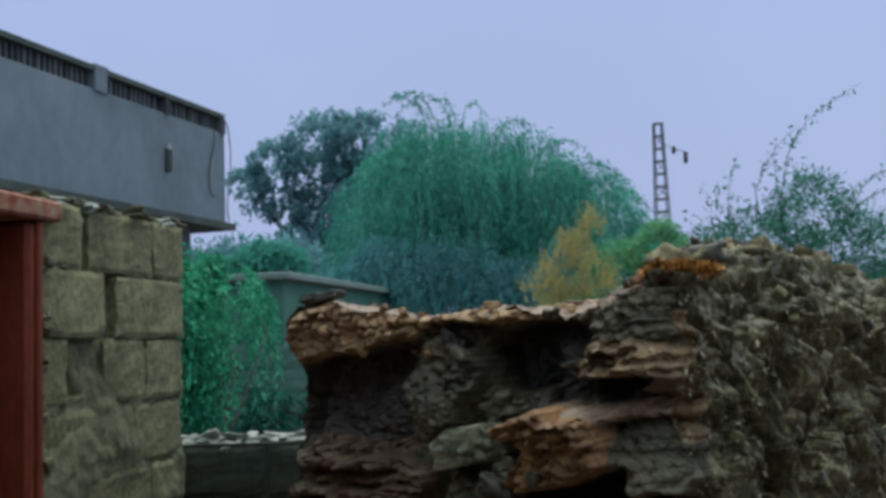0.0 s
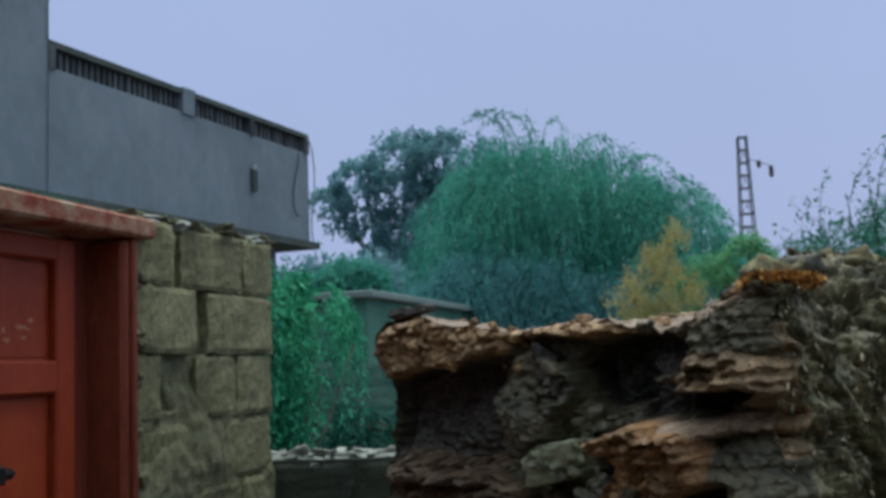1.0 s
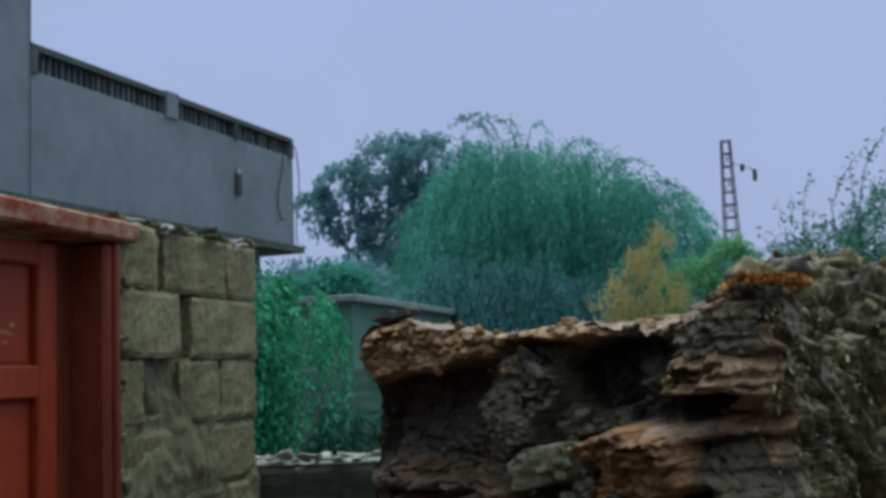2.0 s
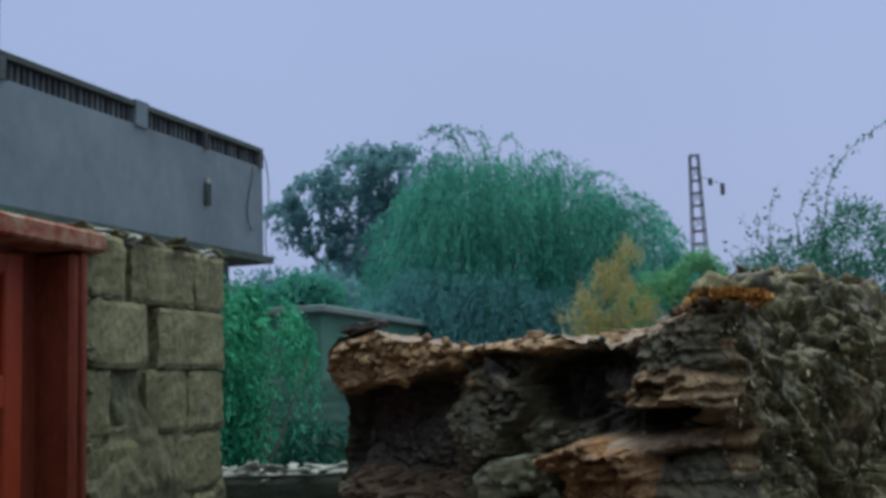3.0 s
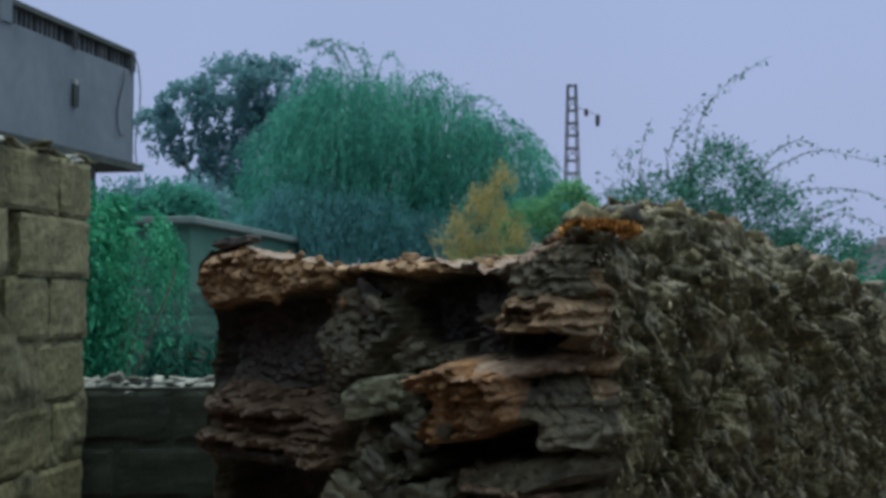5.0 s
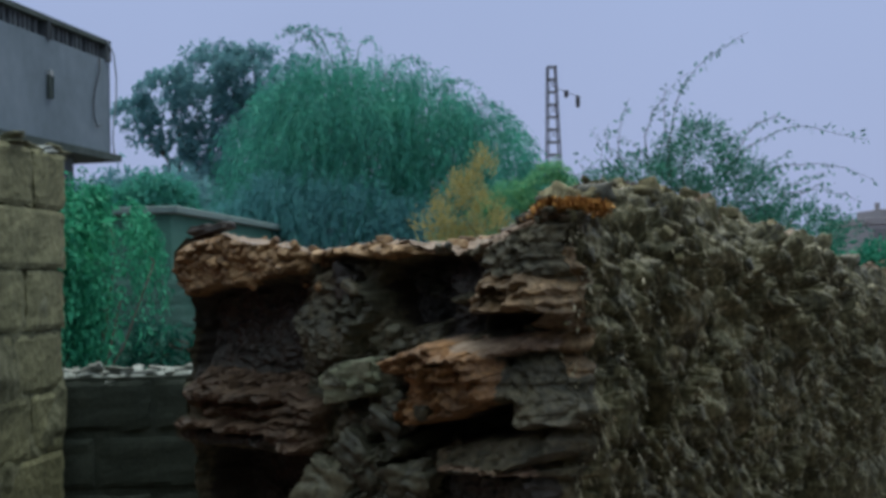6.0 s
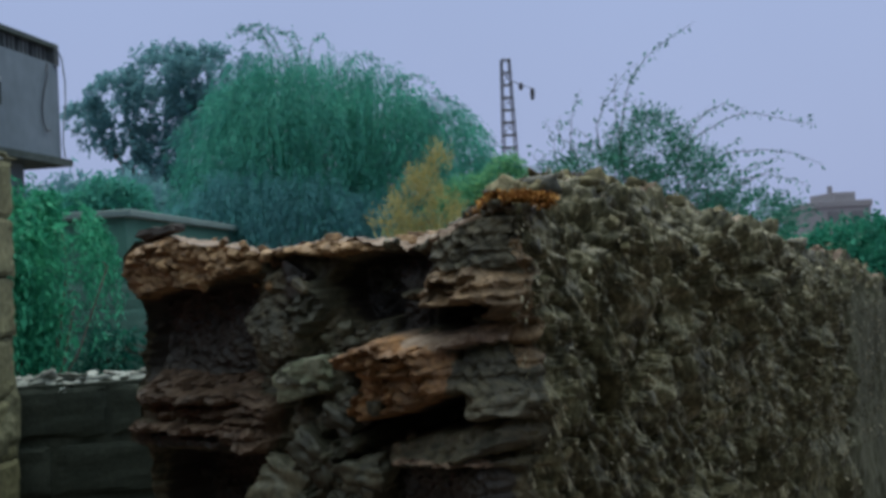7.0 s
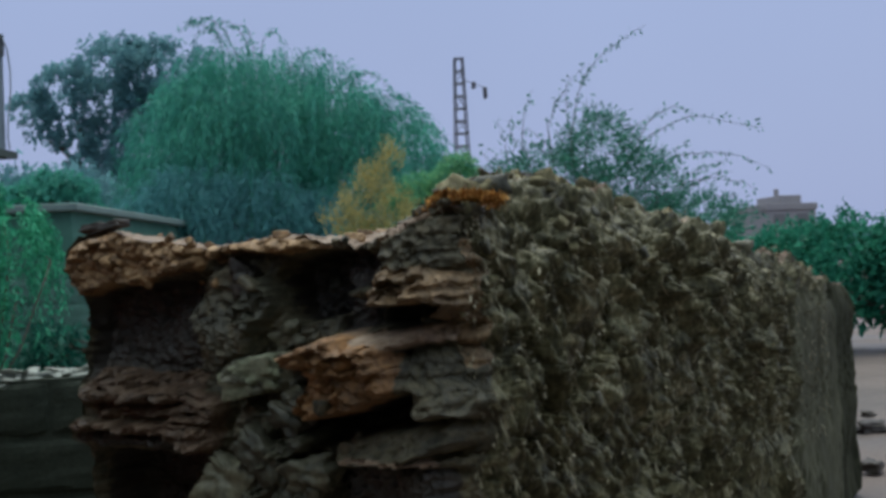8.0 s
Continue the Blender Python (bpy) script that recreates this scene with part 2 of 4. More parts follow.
def box(bm, o, ex, ey, ez, a, b, bevel=0.0, jitter=0.0):
    """A box between the corners a and b in the axes ex, ey, ez at o, its edges rounded off and its corners a little uneven."""
    made = bmesh.ops.create_cube(bm, size=1.0)["verts"]
    for v in made:
        f = [a[i] + (b[i] - a[i]) * (v.co[i] + 0.5) + random.uniform(-jitter, jitter) for i in range(3)]
        v.co = Vector(o) + Vector(ex) * f[0] + Vector(ey) * f[1] + Vector(ez) * f[2]
    edges = list({e for v in made for e in v.link_edges})
    if Vector(ex).cross(Vector(ey)).dot(Vector(ez)) * (b[0] - a[0]) * (b[1] - a[1]) * (b[2] - a[2]) < 0:
        bmesh.ops.reverse_faces(bm, faces=list({f for v in made for f in v.link_faces}))
    if bevel:
        bmesh.ops.bevel(bm, geom=edges, offset=bevel, segments=1, affect="EDGES", profile=0.5)
    return bm


def boxed(name, axes, a, b, material, parent, bevel=0.0, label="", jitter=0.0):
    return part(name, box(bmesh.new(), *axes, a, b, bevel, jitter), material, parent, label)


def tube(points, radii, sides=6):
    """Vertices and faces of a round limb along points."""
    verts, faces = [], []
    pts = [Vector(p) for p in points]
    for i, p in enumerate(pts):
        t = (pts[min(i + 1, len(pts) - 1)] - pts[max(i - 1, 0)]).normalized()
        side = t.cross(Vector((0.31, 0.87, 0.39))).normalized()
        up = t.cross(side)
        for k in range(sides):
            a = 2 * math.pi * k / sides
            verts.append(p + (side * math.cos(a) + up * math.sin(a)) * radii[i])
        if i:
            for k in range(sides):
                n = (k + 1) % sides
                faces.append(((i - 1) * sides + k, i * sides + k, i * sides + n, (i - 1) * sides + n))
    faces.append(tuple(range(sides)))
    faces.append(tuple(reversed(range(len(verts) - sides, len(verts)))))
    return verts, faces


def tubes(runs, sides=5):
    verts, faces = [], []
    for points, radii in runs:
        v, f = tube(points, radii, sides)
        faces += [tuple(i + len(verts) for i in q) for q in f]
        verts += v
    return verts, faces


def leaf_mesh(name, base, along, length, width, material):
    """Many small leaf blades: each a bent diamond from its base along its direction."""
    rng = np.random.default_rng(len(base))
    n = len(base)
    along = along / np.linalg.norm(along, axis=1, keepdims=True)
    side = np.cross(along, rng.normal(size=(n, 3)))
    side /= np.linalg.norm(side, axis=1, keepdims=True) + 1e-9
    fold = np.cross(side, along) * (width * 0.25)[:, None]
    mid = base + along * (length * 0.45)[:, None]
    quads = np.stack([base, mid + side * (width / 2)[:, None] + fold, base + along * length[:, None], mid - side * (width / 2)[:, None] + fold], 1)
    me = bpy.data.meshes.new(name)
    me.vertices.add(4 * n)
    me.vertices.foreach_set("co", quads.astype(np.float32).ravel())
    me.loops.add(4 * n)
    me.loops.foreach_set("vertex_index", np.arange(4 * n, dtype=np.int32))
    me.polygons.add(n)
    me.polygons.foreach_set("loop_start", np.arange(0, 4 * n, 4, dtype=np.int32))
    me.update(calc_edges=True)
    me.materials.append(material)
    return me


def droop(lobes, strands, per, reach, fall, leaf, rng, spread=0.5, up=-0.25, gaps=0.0, gap_size=0.9):
    """Hanging sprays of leaves round the lobes (centre and half-axes) of a crown: bases and directions of the blades."""
    lobes = np.asarray(lobes, float)
    share = lobes[:, 3] * lobes[:, 5]
    pick = rng.choice(len(lobes), strands, p=share / share.sum())
    o = rng.normal(size=(strands, 3))
    o /= np.linalg.norm(o, axis=1, keepdims=True)
    o[:, 2] = np.where(o[:, 2] < up, -o[:, 2], o[:, 2])
    shell = rng.uniform(0.45, 1.0, strands) ** 0.5
    start = lobes[pick, :3] + o * lobes[pick, 3:] * shell[:, None]
    if gaps:
        field = np.array([noise.noise(Vector(p) * gap_size) for p in start])
        keep = field > -gaps
        start, o, pick, strands = start[keep], o[keep], pick[keep], int(keep.sum())
    t = (np.arange(per) + 0.5) / per
    a = reach * rng.uniform(0.5, 1.3, strands)
    b = fall * rng.uniform(0.4, 1.4, strands)
    out = o * np.array([1, 1, 0.35])
    p = start[:, None] + out[:, None] * (a[:, None] * t)[..., None]
    p[..., 2] -= b[:, None] * t**2
    tang = np.repeat(out[:, None] * a[:, None, None], per, 1)
    tang[..., 2] -= 2 * b[:, None] * t
    tang /= np.linalg.norm(tang, axis=2, keepdims=True) + 1e-9
    p, tang = p.reshape(-1, 3), tang.reshape(-1, 3)
    n = len(p)
    tang = tang + rng.normal(size=(n, 3)) * spread
    length = leaf * rng.uniform(0.6, 1.4, n)
    return p + rng.normal(size=(n, 3)) * leaf * 0.35, tang, length


def rock_mesh(name, seed, material, cuts=5, rough=0.28, flat=0.0):
    """A broken stone of unit size: a cut cube pushed about by noise, with some faces kept flat."""
    bm = bmesh.new()
    bmesh.ops.create_cube(bm, size=1.0)
    bmesh.ops.subdivide_edges(bm, edges=bm.edges[:], cuts=cuts, use_grid_fill=True)
    shift = Vector((seed * 7.13, seed * 3.7, seed * 1.9))
    for v in bm.verts:
        p = v.co.copy()
        ball = p.normalized() * 0.62
        p = p.lerp(ball, 0.24 - 0.12 * flat)
        d = noise.noise(p * 1.7 + shift) * rough + noise.noise(p * 4.1 + shift) * rough * 0.5 + noise.noise(p * 9.0 + shift) * rough * 0.3 + noise.noise(p * 19.0 + shift) * rough * 0.16
        v.co = p * (1 + d)
        if flat:
            v.co.z += flat * 0.10 * math.sin(p.z * 19 + 3 * noise.noise(p * 2 + shift))
    me = bpy.data.meshes.new(name)
    bm.normal_update()
    bm.to_mesh(me)
    bm.free()
    me.materials.append(material)
    me.polygons.foreach_set("use_smooth", [True] * len(me.polygons))
    return me


def facing(yaw):
    """Axes along a wall that runs at this yaw: along it, its right-hand side, up."""
    a = radians(yaw)
    along = Vector((-math.sin(a), math.cos(a), 0))
    return along, Vector((along.y, -along.x, 0)), Vector((0, 0, 1))


UP = Vector((0, 0, 1))

# ---- ground ----
gx = np.concatenate([-np.geomspace(900, 12, 14), np.linspace(-10, 14, 97), np.geomspace(16, 900, 14)])
gy = np.concatenate([-np.geomspace(900, 5, 12), np.linspace(-4, 16, 81), np.geomspace(18, 900, 16)])
g_verts = []
for y in gy:
    for x in gx:
        near = math.exp(-((x - 3) ** 2 + (y - 6) ** 2) / 260)
        g_verts.append((x, y, near * (0.035 * noise.noise((x * 0.5, y * 0.5, 0)) + 0.018 * noise.noise((x * 2.1, y * 2.1, 3)) - 0.03)))
nx = len(gx)
g_faces = [(j * nx + i, j * nx + i + 1, (j + 1) * nx + i + 1, (j + 1) * nx + i) for j in range(len(gy) - 1) for i in range(nx - 1)]
tagged(place("ground", mesh_of("ground", g_verts, g_faces, M_GROUND, True)), "wet pinkish brown bare earth with shallow puddles", "ground", kind="structure")

# ---- gate wall of cement blocks, with the red gate ----
GA, GS, _ = facing(-12)
G0 = Vector((-1.10, 2.98, 0))
GAX = (G0, GA, GS, UP)


def block_mesh(seed, material):
    """A worn cement block of unit size with chipped, uneven edges and a pitted face."""
    rng = random.Random(seed)
    bm = bmesh.new()
    bmesh.ops.create_cube(bm, size=1.0)
    bmesh.ops.subdivide_edges(bm, edges=bm.edges[:], cuts=8, use_grid_fill=True)
    shift = Vector((seed * 5.3, seed * 2.9, seed * 1.7))
    corner = [rng.uniform(0.0, 0.035) for _ in range(8)]
    for v in bm.verts:
        p = v.co.copy()
        edge_x, edge_z = abs(p.x) > 0.49, abs(p.z) > 0.49
        chip = corner[(p.x > 0) + 2 * (p.z > 0) + 4 * (p.y > 0)] * max(0.0, abs(p.x) + abs(p.z) - 0.84) / 0.16
        v.co.x -= math.copysign(chip * 0.6 + edge_x * 0.012 * (1 + 1.6 * noise.noise(p * 9 + shift)), p.x)
        v.co.z -= math.copysign(chip + edge_z * 0.030 * (1 + 1.6 * noise.noise(p * 8 + shift * 2)), p.z)
        v.co.y += 0.03 * noise.noise(p * 3.1 + shift) + 0.018 * noise.noise(p * 9 + shift) - math.copysign(0.035 * (edge_x or edge_z) * (1 + noise.noise(p * 7 + shift)), p.y)
    me = bpy.data.meshes.new("block")
    bm.to_mesh(me)
    bm.free()
    me.materials.append(material)
    return me


BLOCKS = [block_mesh(k, M_BLOCK) for k in range(6)]
YARD_BLOCKS = [block_mesh(k + 40, M_YARD) for k in range(3)]
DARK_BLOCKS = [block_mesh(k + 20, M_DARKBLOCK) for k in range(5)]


def lay(axes, s0, s1, z0, z1, y0, y1, meshes, parent, name="block"):
    """One block between the given bounds of a wall."""
    o, ex, ey, ez = axes
    turn = Matrix((ex, ey, ez)).transposed().to_4x4()
    c = o + ex * (s0 + s1) / 2 + ey * (y0 + y1) / 2 + ez * (z0 + z1) / 2
    tilt = Matrix.Rotation(random.uniform(-0.008, 0.008), 4, "Y")
    m = Matrix.Translation(c) @ turn @ tilt @ Matrix.Diagonal((s1 - s0, y1 - y0, z1 - z0, 1))
    return place(name, random.choice(meshes), parent, m)


gate_wall = thing("wall_gate", "weathered cement block wall beside the red gate", "wall", G0, kind="structure")


def rough_sheet(axes, s0, s1, z0, z1, y, amount, step, freq, top_amount=0.0, thick=0.19, bulge=None):
    """A mortar body with an uneven face and a ragged top."""
    o, ex, ey, ez = axes
    verts, faces = [], []
    ns, nz = max(2, int((s1 - s0) / step)), max(2, int((z1 - z0) / step))
    for j in range(nz + 1):
        for i in range(ns + 1):
            s, f = s0 + (s1 - s0) * i / ns, j / nz
            top = z1 + top_amount * noise.noise((s * 9, 4, y)) + top_amount * 0.6 * noise.noise((s * 31, 2, y))
            z = z0 + (top - z0) * f
            d = amount * (noise.noise((s * freq, z * freq, y * 5)) + 0.6 * noise.noise((s * freq * 2.7, z * freq * 2.7, 7)))
            d += bulge(s, z) if bulge else 0.0
            verts.append(o + ex * s + ey * (y + d) + ez * z)
    row = ns + 1
    faces += [(j * row + i, j * row + i + 1, (j + 1) * row + i + 1, (j + 1) * row + i) for j in range(nz) for i in range(ns)]
    back = len(verts)
    for i in range(ns + 1):
        verts.append(verts[nz * row + i] - ey * thick)
    for i in range(ns + 1):
        verts.append(verts[i] - ey * thick)
    faces += [(nz * row + i, nz * row + i + 1, back + i + 1, back + i) for i in range(ns)]
    faces += [(back + i, back + i + 1, back + row + i + 1, back + row + i) for i in range(ns)]
    left = [j * row for j in range(nz + 1)]
    right = [j * row + ns for j in range(nz + 1)]
    faces.append(tuple(left + [back, back + row]))
    faces.append(tuple(reversed(right + [back + ns, back + row + ns])))
    return verts, faces


def smear(s, z):
    """Mortar smeared over the lower courses, washed out of the joints of the upper two, with a few open cracks."""
    d = -0.022 + 0.038 * (1 - 1.0 * min(1.0, max(0.0, (z - 1.36) / 0.10))) * (0.55 + 0.8 * noise.noise((s * 4, z * 4, 9)))
    d -= 0.05 * math.exp(-(((s - 0.225 - 0.25 * (1.76 - z)) / 0.022) ** 2)) * (z > 1.68) + 0.06 * math.exp(-(((s - 0.345) / 0.016) ** 2)) * (1.50 < z < 1.67)
    d -= 0.04 * math.exp(-(((s - 0.10 - 0.7 * (1.43 - z)) / 0.03) ** 2)) * (1.30 < z < 1.44)
    return d


v, f = rough_sheet(GAX, 0.0, 0.875, 0.0, 1.855, 0.0, 0.014, 0.010, 9, 0.014, bulge=smear)
place("mortar", mesh_of("mortar", v, f, M_MORTAR), gate_wall, label="grey smeared mortar between the blocks")
gate_rows = [
    (1.674, 1.852, [(0.0, 0.205), (0.245, 0.652), (0.658, 0.875)]),
    (1.476, 1.662, [(0.0, 0.335), (0.405, 0.878)]),
    (1.275, 1.462, [(0.0, 0.14), (0.35, 0.61), (0.615, 0.875)]),
    (1.07, 1.25, [(0.01, 0.38), (0.42, 0.87)]),
    (0.87, 1.05, [(0.01, 0.22), (0.25, 0.63), (0.66, 0.87)]),
    (0.67, 0.85, [(0.01, 0.42), (0.45, 0.87)]),
    (0.47, 0.65, [(0.01, 0.22), (0.25, 0.63), (0.66, 0.87)]),
    (0.27, 0.45, [(0.01, 0.42), (0.45, 0.87)]),
    (0.02, 0.25, [(0.01, 0.22), (0.25, 0.63), (0.66, 0.87)]),
]
for z0, z1, row in gate_rows:
    for s0, s1 in row:
        proud = 0.016 if z0 > 1.45 else random.uniform(0.0, 0.010)
        lay(GAX, s0 - 0.005, s1 + 0.005, z0 - 0.012, z1 + 0.012, -0.18, proud, BLOCKS, gate_wall)
# crust along the top and patches of smeared mortar
STONE_SHAPES = {}


def stone(material, seed, flat=0.0, cuts=5, rough=0.28):
    key = (material.name, seed, flat, cuts, rough)
    if key not in STONE_SHAPES:
        STONE_SHAPES[key] = rock_mesh("stone", seed, material, cuts, rough, flat)
    return STONE_SHAPES[key]


def set_stone(parent, c, size, axes, material, seed, turn=(0, 0, 0), flat=0.0, name="stone", label="", cuts=5, rough=0.28):
    ex, ey, ez = axes
    m = Matrix.Translation(c) @ Matrix((ex, ey, ez)).transposed().to_4x4() @ Euler([radians(a) for a in turn]).to_matrix().to_4x4() @ Matrix.Diagonal((*size, 1))
    return place(name, stone(material, seed, flat, cuts, rough), parent, m, label)


for k in range(11):
    s = 0.04 + 0.082 * k
    set_stone(gate_wall, G0 + GA * s + GS * random.uniform(-0.06, 0.0) + UP * (1.864 + random.uniform(-0.004, 0.01)), (random.uniform(0.06, 0.12), random.uniform(0.05, 0.10), random.uniform(0.018, 0.032)),
              (GA, GS, UP), M_PLASTER_TOP if k % 2 else M_MORTAR, k % 4, (random.uniform(-12, 12), random.uniform(-10, 10), random.uniform(-30, 30)), name="mortar_lump", cuts=6, rough=0.6)
for k in range(26):
    z = random.uniform(0.8, 1.84)
    set_stone(gate_wall, G0 + GA * random.uniform(-0.004, 0.03) + GS * random.uniform(-0.01, 0.012) + UP * z, (random.uniform(0.015, 0.04), 0.025, random.uniform(0.015, 0.04)), (GA, GS, UP),
              M_MORTAR, k % 5, (random.uniform(-40, 40), random.uniform(-40, 40), 0), name="mortar_lump", cuts=3)
# the wall goes on past the gate
v, f = rough_sheet(GAX, -3.6, -1.12, 0.0, 1.86, -0.012, 0.010, 0.06, 7, 0.012)
tagged(place("wall_lane", mesh_of("wall_lane", v, f, M_MORTAR)), "plain rendered block wall beyond the gate", "wall", kind="structure")

# unseen plain wall with an eave, added behind the viewer to block sky light
BEHIND = (Vector((-1.9, -1.0, 0)), Vector((1, 0, 0)), Vector((0, 1, 0)), UP)
for name, a, b in (("wall_behind", (0, -0.3, 0), (9.0, 0, 3.0)), ("eave_behind", (-0.1, -0.4, 3.0), (9.1, 0.55, 3.12))):
    bm = box(bmesh.new(), *BEHIND, a, b, 0.01)
    tagged(part(name, bm, M_MORTAR, None), "unseen plain wall with an eave, added to block sky light", "wall", kind="structure")

gate = thing("door_1", "closed red painted steel gate with raised panels and a black bolt", "gate", G0 + GA * -0.6, kind="structure")
LEAF = (G0, GA, GS, UP)
door_leaf = boxed("door_leaf", LEAF, (-1.04, -0.125, 0.06), (-0.10, -0.10, 1.775), M_RED, gate, 0.004, "bright red sheet steel leaf")
for z0, z1 in ((1.37, 1.455), (0.80, 0.885), (0.06, 0.16), (1.715, 1.775)):
    boxed("rail", LEAF, (-1.02, -0.102, z0), (-0.22, -0.074, z1), M_RED, door_leaf, 0.006)
for s0, s1 in ((-0.245, -0.165), (-1.04, -0.97), (-0.66, -0.58)):
    boxed("stile", LEAF, (s0, -0.103, 0.06), (s1, -0.072, 1.775), M_RED, door_leaf, 0.006)
for z0, z1 in ((1.485, 1.685), (0.91, 1.34), (0.19, 0.77)):
    for s0, s1 in ((-0.56, -0.275), (-0.95, -0.68)):
        boxed("panel", LEAF, (s0 - 0.022, -0.1015, z0 - 0.022), (s1 + 0.022, -0.0975, z1 + 0.022), M_RED, door_leaf, 0.0015)
# The set-back frame gets a darker red for the shade in the reveal.
boxed("frame_post", LEAF, (-0.165, -0.16, 0.0), (-0.012, -0.09, 1.79), M_RED_DARK, gate, 0.005, "red frame, coloured darker for its shaded reveal")
boxed("frame_post", LEAF, (-0.085, -0.10, 0.0), (-0.012, 0.022, 1.785), M_RED_POST, gate, 0.012, "weathered red angle iron post")
boxed("frame_post", LEAF, (-0.055, 0.018, 0.0), (-0.03, 0.034, 1.785), M_RED_POST, gate, 0.005)
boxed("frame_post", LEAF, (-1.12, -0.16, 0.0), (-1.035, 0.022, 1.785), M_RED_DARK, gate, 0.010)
boxed("lintel", LEAF, (-1.14, -0.16, 1.792), (0.045, 0.045, 1.85), M_PEEL, gate, 0.008, "lintel with peeling red and white paint", 0.004)
v, f = tube([G0 + GA * s + GS * -0.055 + UP * 1.185 for s in (-0.62, -0.52, -0.45, -0.435)], [0.014, 0.014, 0.014, 0.006], 8)
place("bolt", mesh_of("bolt", v, f, M_IRON, True), door_leaf, label="black iron slide bolt")
for s in (-0.60, -0.50):
    boxed("bolt_clasp", LEAF, (s - 0.014, -0.075, 1.163), (s + 0.014, -0.035, 1.207), M_IRON, door_leaf, 0.004)
for k in range(9):
    s, z = -0.40 + random.gauss(0.02, 0.06), 1.515 + random.gauss(0.01, 0.018)
    boxed("paint_chip", LEAF, (s, -0.0985, z), (s + random.uniform(0.008, 0.022), -0.0965, z + random.uniform(0.004, 0.016)), M_FLAKE, door_leaf, 0.0, jitter=0.003)

moss_rng = np.random.default_rng(91)
tuft_at = np.array([tuple(G0 + GA * float(np.clip(a, -1.0, -0.06)) + GS * b + UP * 1.845) for a, b in zip(moss_rng.choice([-0.52, -0.38, -0.30], 420) + moss_rng.normal(0, 0.035, 420), moss_rng.uniform(-0.12, -0.02, 420))])
tuft_dir = moss_rng.normal(0, 0.45, (420, 3)) + np.array([0, 0, 1])
tuft = place("green_tuft", leaf_mesh("green_tuft", tuft_at, tuft_dir, moss_rng.uniform(0.015, 0.045, 420), moss_rng.uniform(0.004, 0.008, 420), M_LEAF_HEDGE), gate, label="small green weeds rooted on the lintel")
tagged(tuft, kind="stuff")

# ---- low block wall between the gate wall and the ruin ----
LA = Vector((1.0, -0.06, 0)).normalized()
LS = Vector((LA.y, -LA.x, 0))
L0 = Vector((-0.93, 3.94, 0))
LAX = (L0, LA, LS, UP)
low_wall = thing("wall_low", "low dark grey cement block wall with a pale crumbling top", "wall", L0, kind="structure")
v, f = rough_sheet(LAX, -0.12, 1.5, 0.0, 1.085, -0.012, 0.006, 0.03, 12, 0.0, 0.17)
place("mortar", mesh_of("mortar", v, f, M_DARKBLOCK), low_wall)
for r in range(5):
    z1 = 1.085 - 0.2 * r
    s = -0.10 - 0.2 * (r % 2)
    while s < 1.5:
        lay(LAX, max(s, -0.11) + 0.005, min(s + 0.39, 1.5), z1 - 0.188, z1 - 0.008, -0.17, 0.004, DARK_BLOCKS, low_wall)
        s += 0.4
for k in range(44):
    s = -0.08 + 0.035 * k
    set_stone(low_wall, L0 + LA * s + LS * random.uniform(-0.13, -0.065) + UP * (1.088 + random.uniform(-0.006, 0.012)), (random.uniform(0.05, 0.09), random.uniform(0.07, 0.13), random.uniform(0.020, 0.036)),
              (LA, LS, UP), M_PLASTER_TOP, k % 5, (random.uniform(-14, 14), random.uniform(-12, 12), random.uniform(-40, 40)), name="mortar_lump", cuts=5, rough=0.6)

# ---- ruined wall of mud, straw and stone ----
RU = Vector((math.sin(radians(39.5)), math.cos(radians(39.5)), 0))
RN = Vector((RU.y, -RU.x, 0))
RC = Vector((0.52, 2.20, 0))
RLEN, RWID = 4.88, 1.165
END_TOP = ((-0.05, 1.52), (0.0, 1.535), (0.06, 1.55), (0.11, 1.535), (0.18, 1.51), (0.24, 1.485), (0.33, 1.465), (0.42, 1.485), (0.55, 1.495), (0.66, 1.48), (0.77, 1.485), (0.94, 1.51), (1.10, 1.545), (1.19, 1.53))
SIDE_TOP = ((0, 1.535), (0.08, 1.525), (0.2, 1.545), (0.3, 1.575), (0.51, 1.615), (0.68, 1.64), (0.87, 1.63), (1.1, 1.60), (1.5, 1.575), (2.05, 1.535), (2.38, 1.47), (3.2, 1.36), (4.03, 1.28), (4.8, 1.22))
ex_, ez_ = zip(*END_TOP)
sx_, sz_ = zip(*SIDE_TOP)


def sm(a, b, x):
    x = min(1.0, max(0.0, (x - a) / (b - a)))
    return x * x * (3 - 2 * x)


def top_at(w, s):
    e = float(np.interp(w, ex_, ez_))
    r = float(np.interp(s, sx_, sz_))
    g = 1 - sm(0.12, 0.55, w)
    base = e - 0.05 * sm(0, 0.5, s) * sm(0.3, 0.7, w) - 0.12 * sm(1.5, 4, s) * sm(0.3, 0.7, w)
    keep = sm(0.0, 0.35, s)
    t = base * (1 - g * keep) + r * g * keep
    return t + 0.014 * noise.noise((w * 9, s * 9, 1)) + 0.012 * noise.noise((w * 24, s * 24, 2)) + 0.006 * noise.noise((w * 55, s * 55, 4))


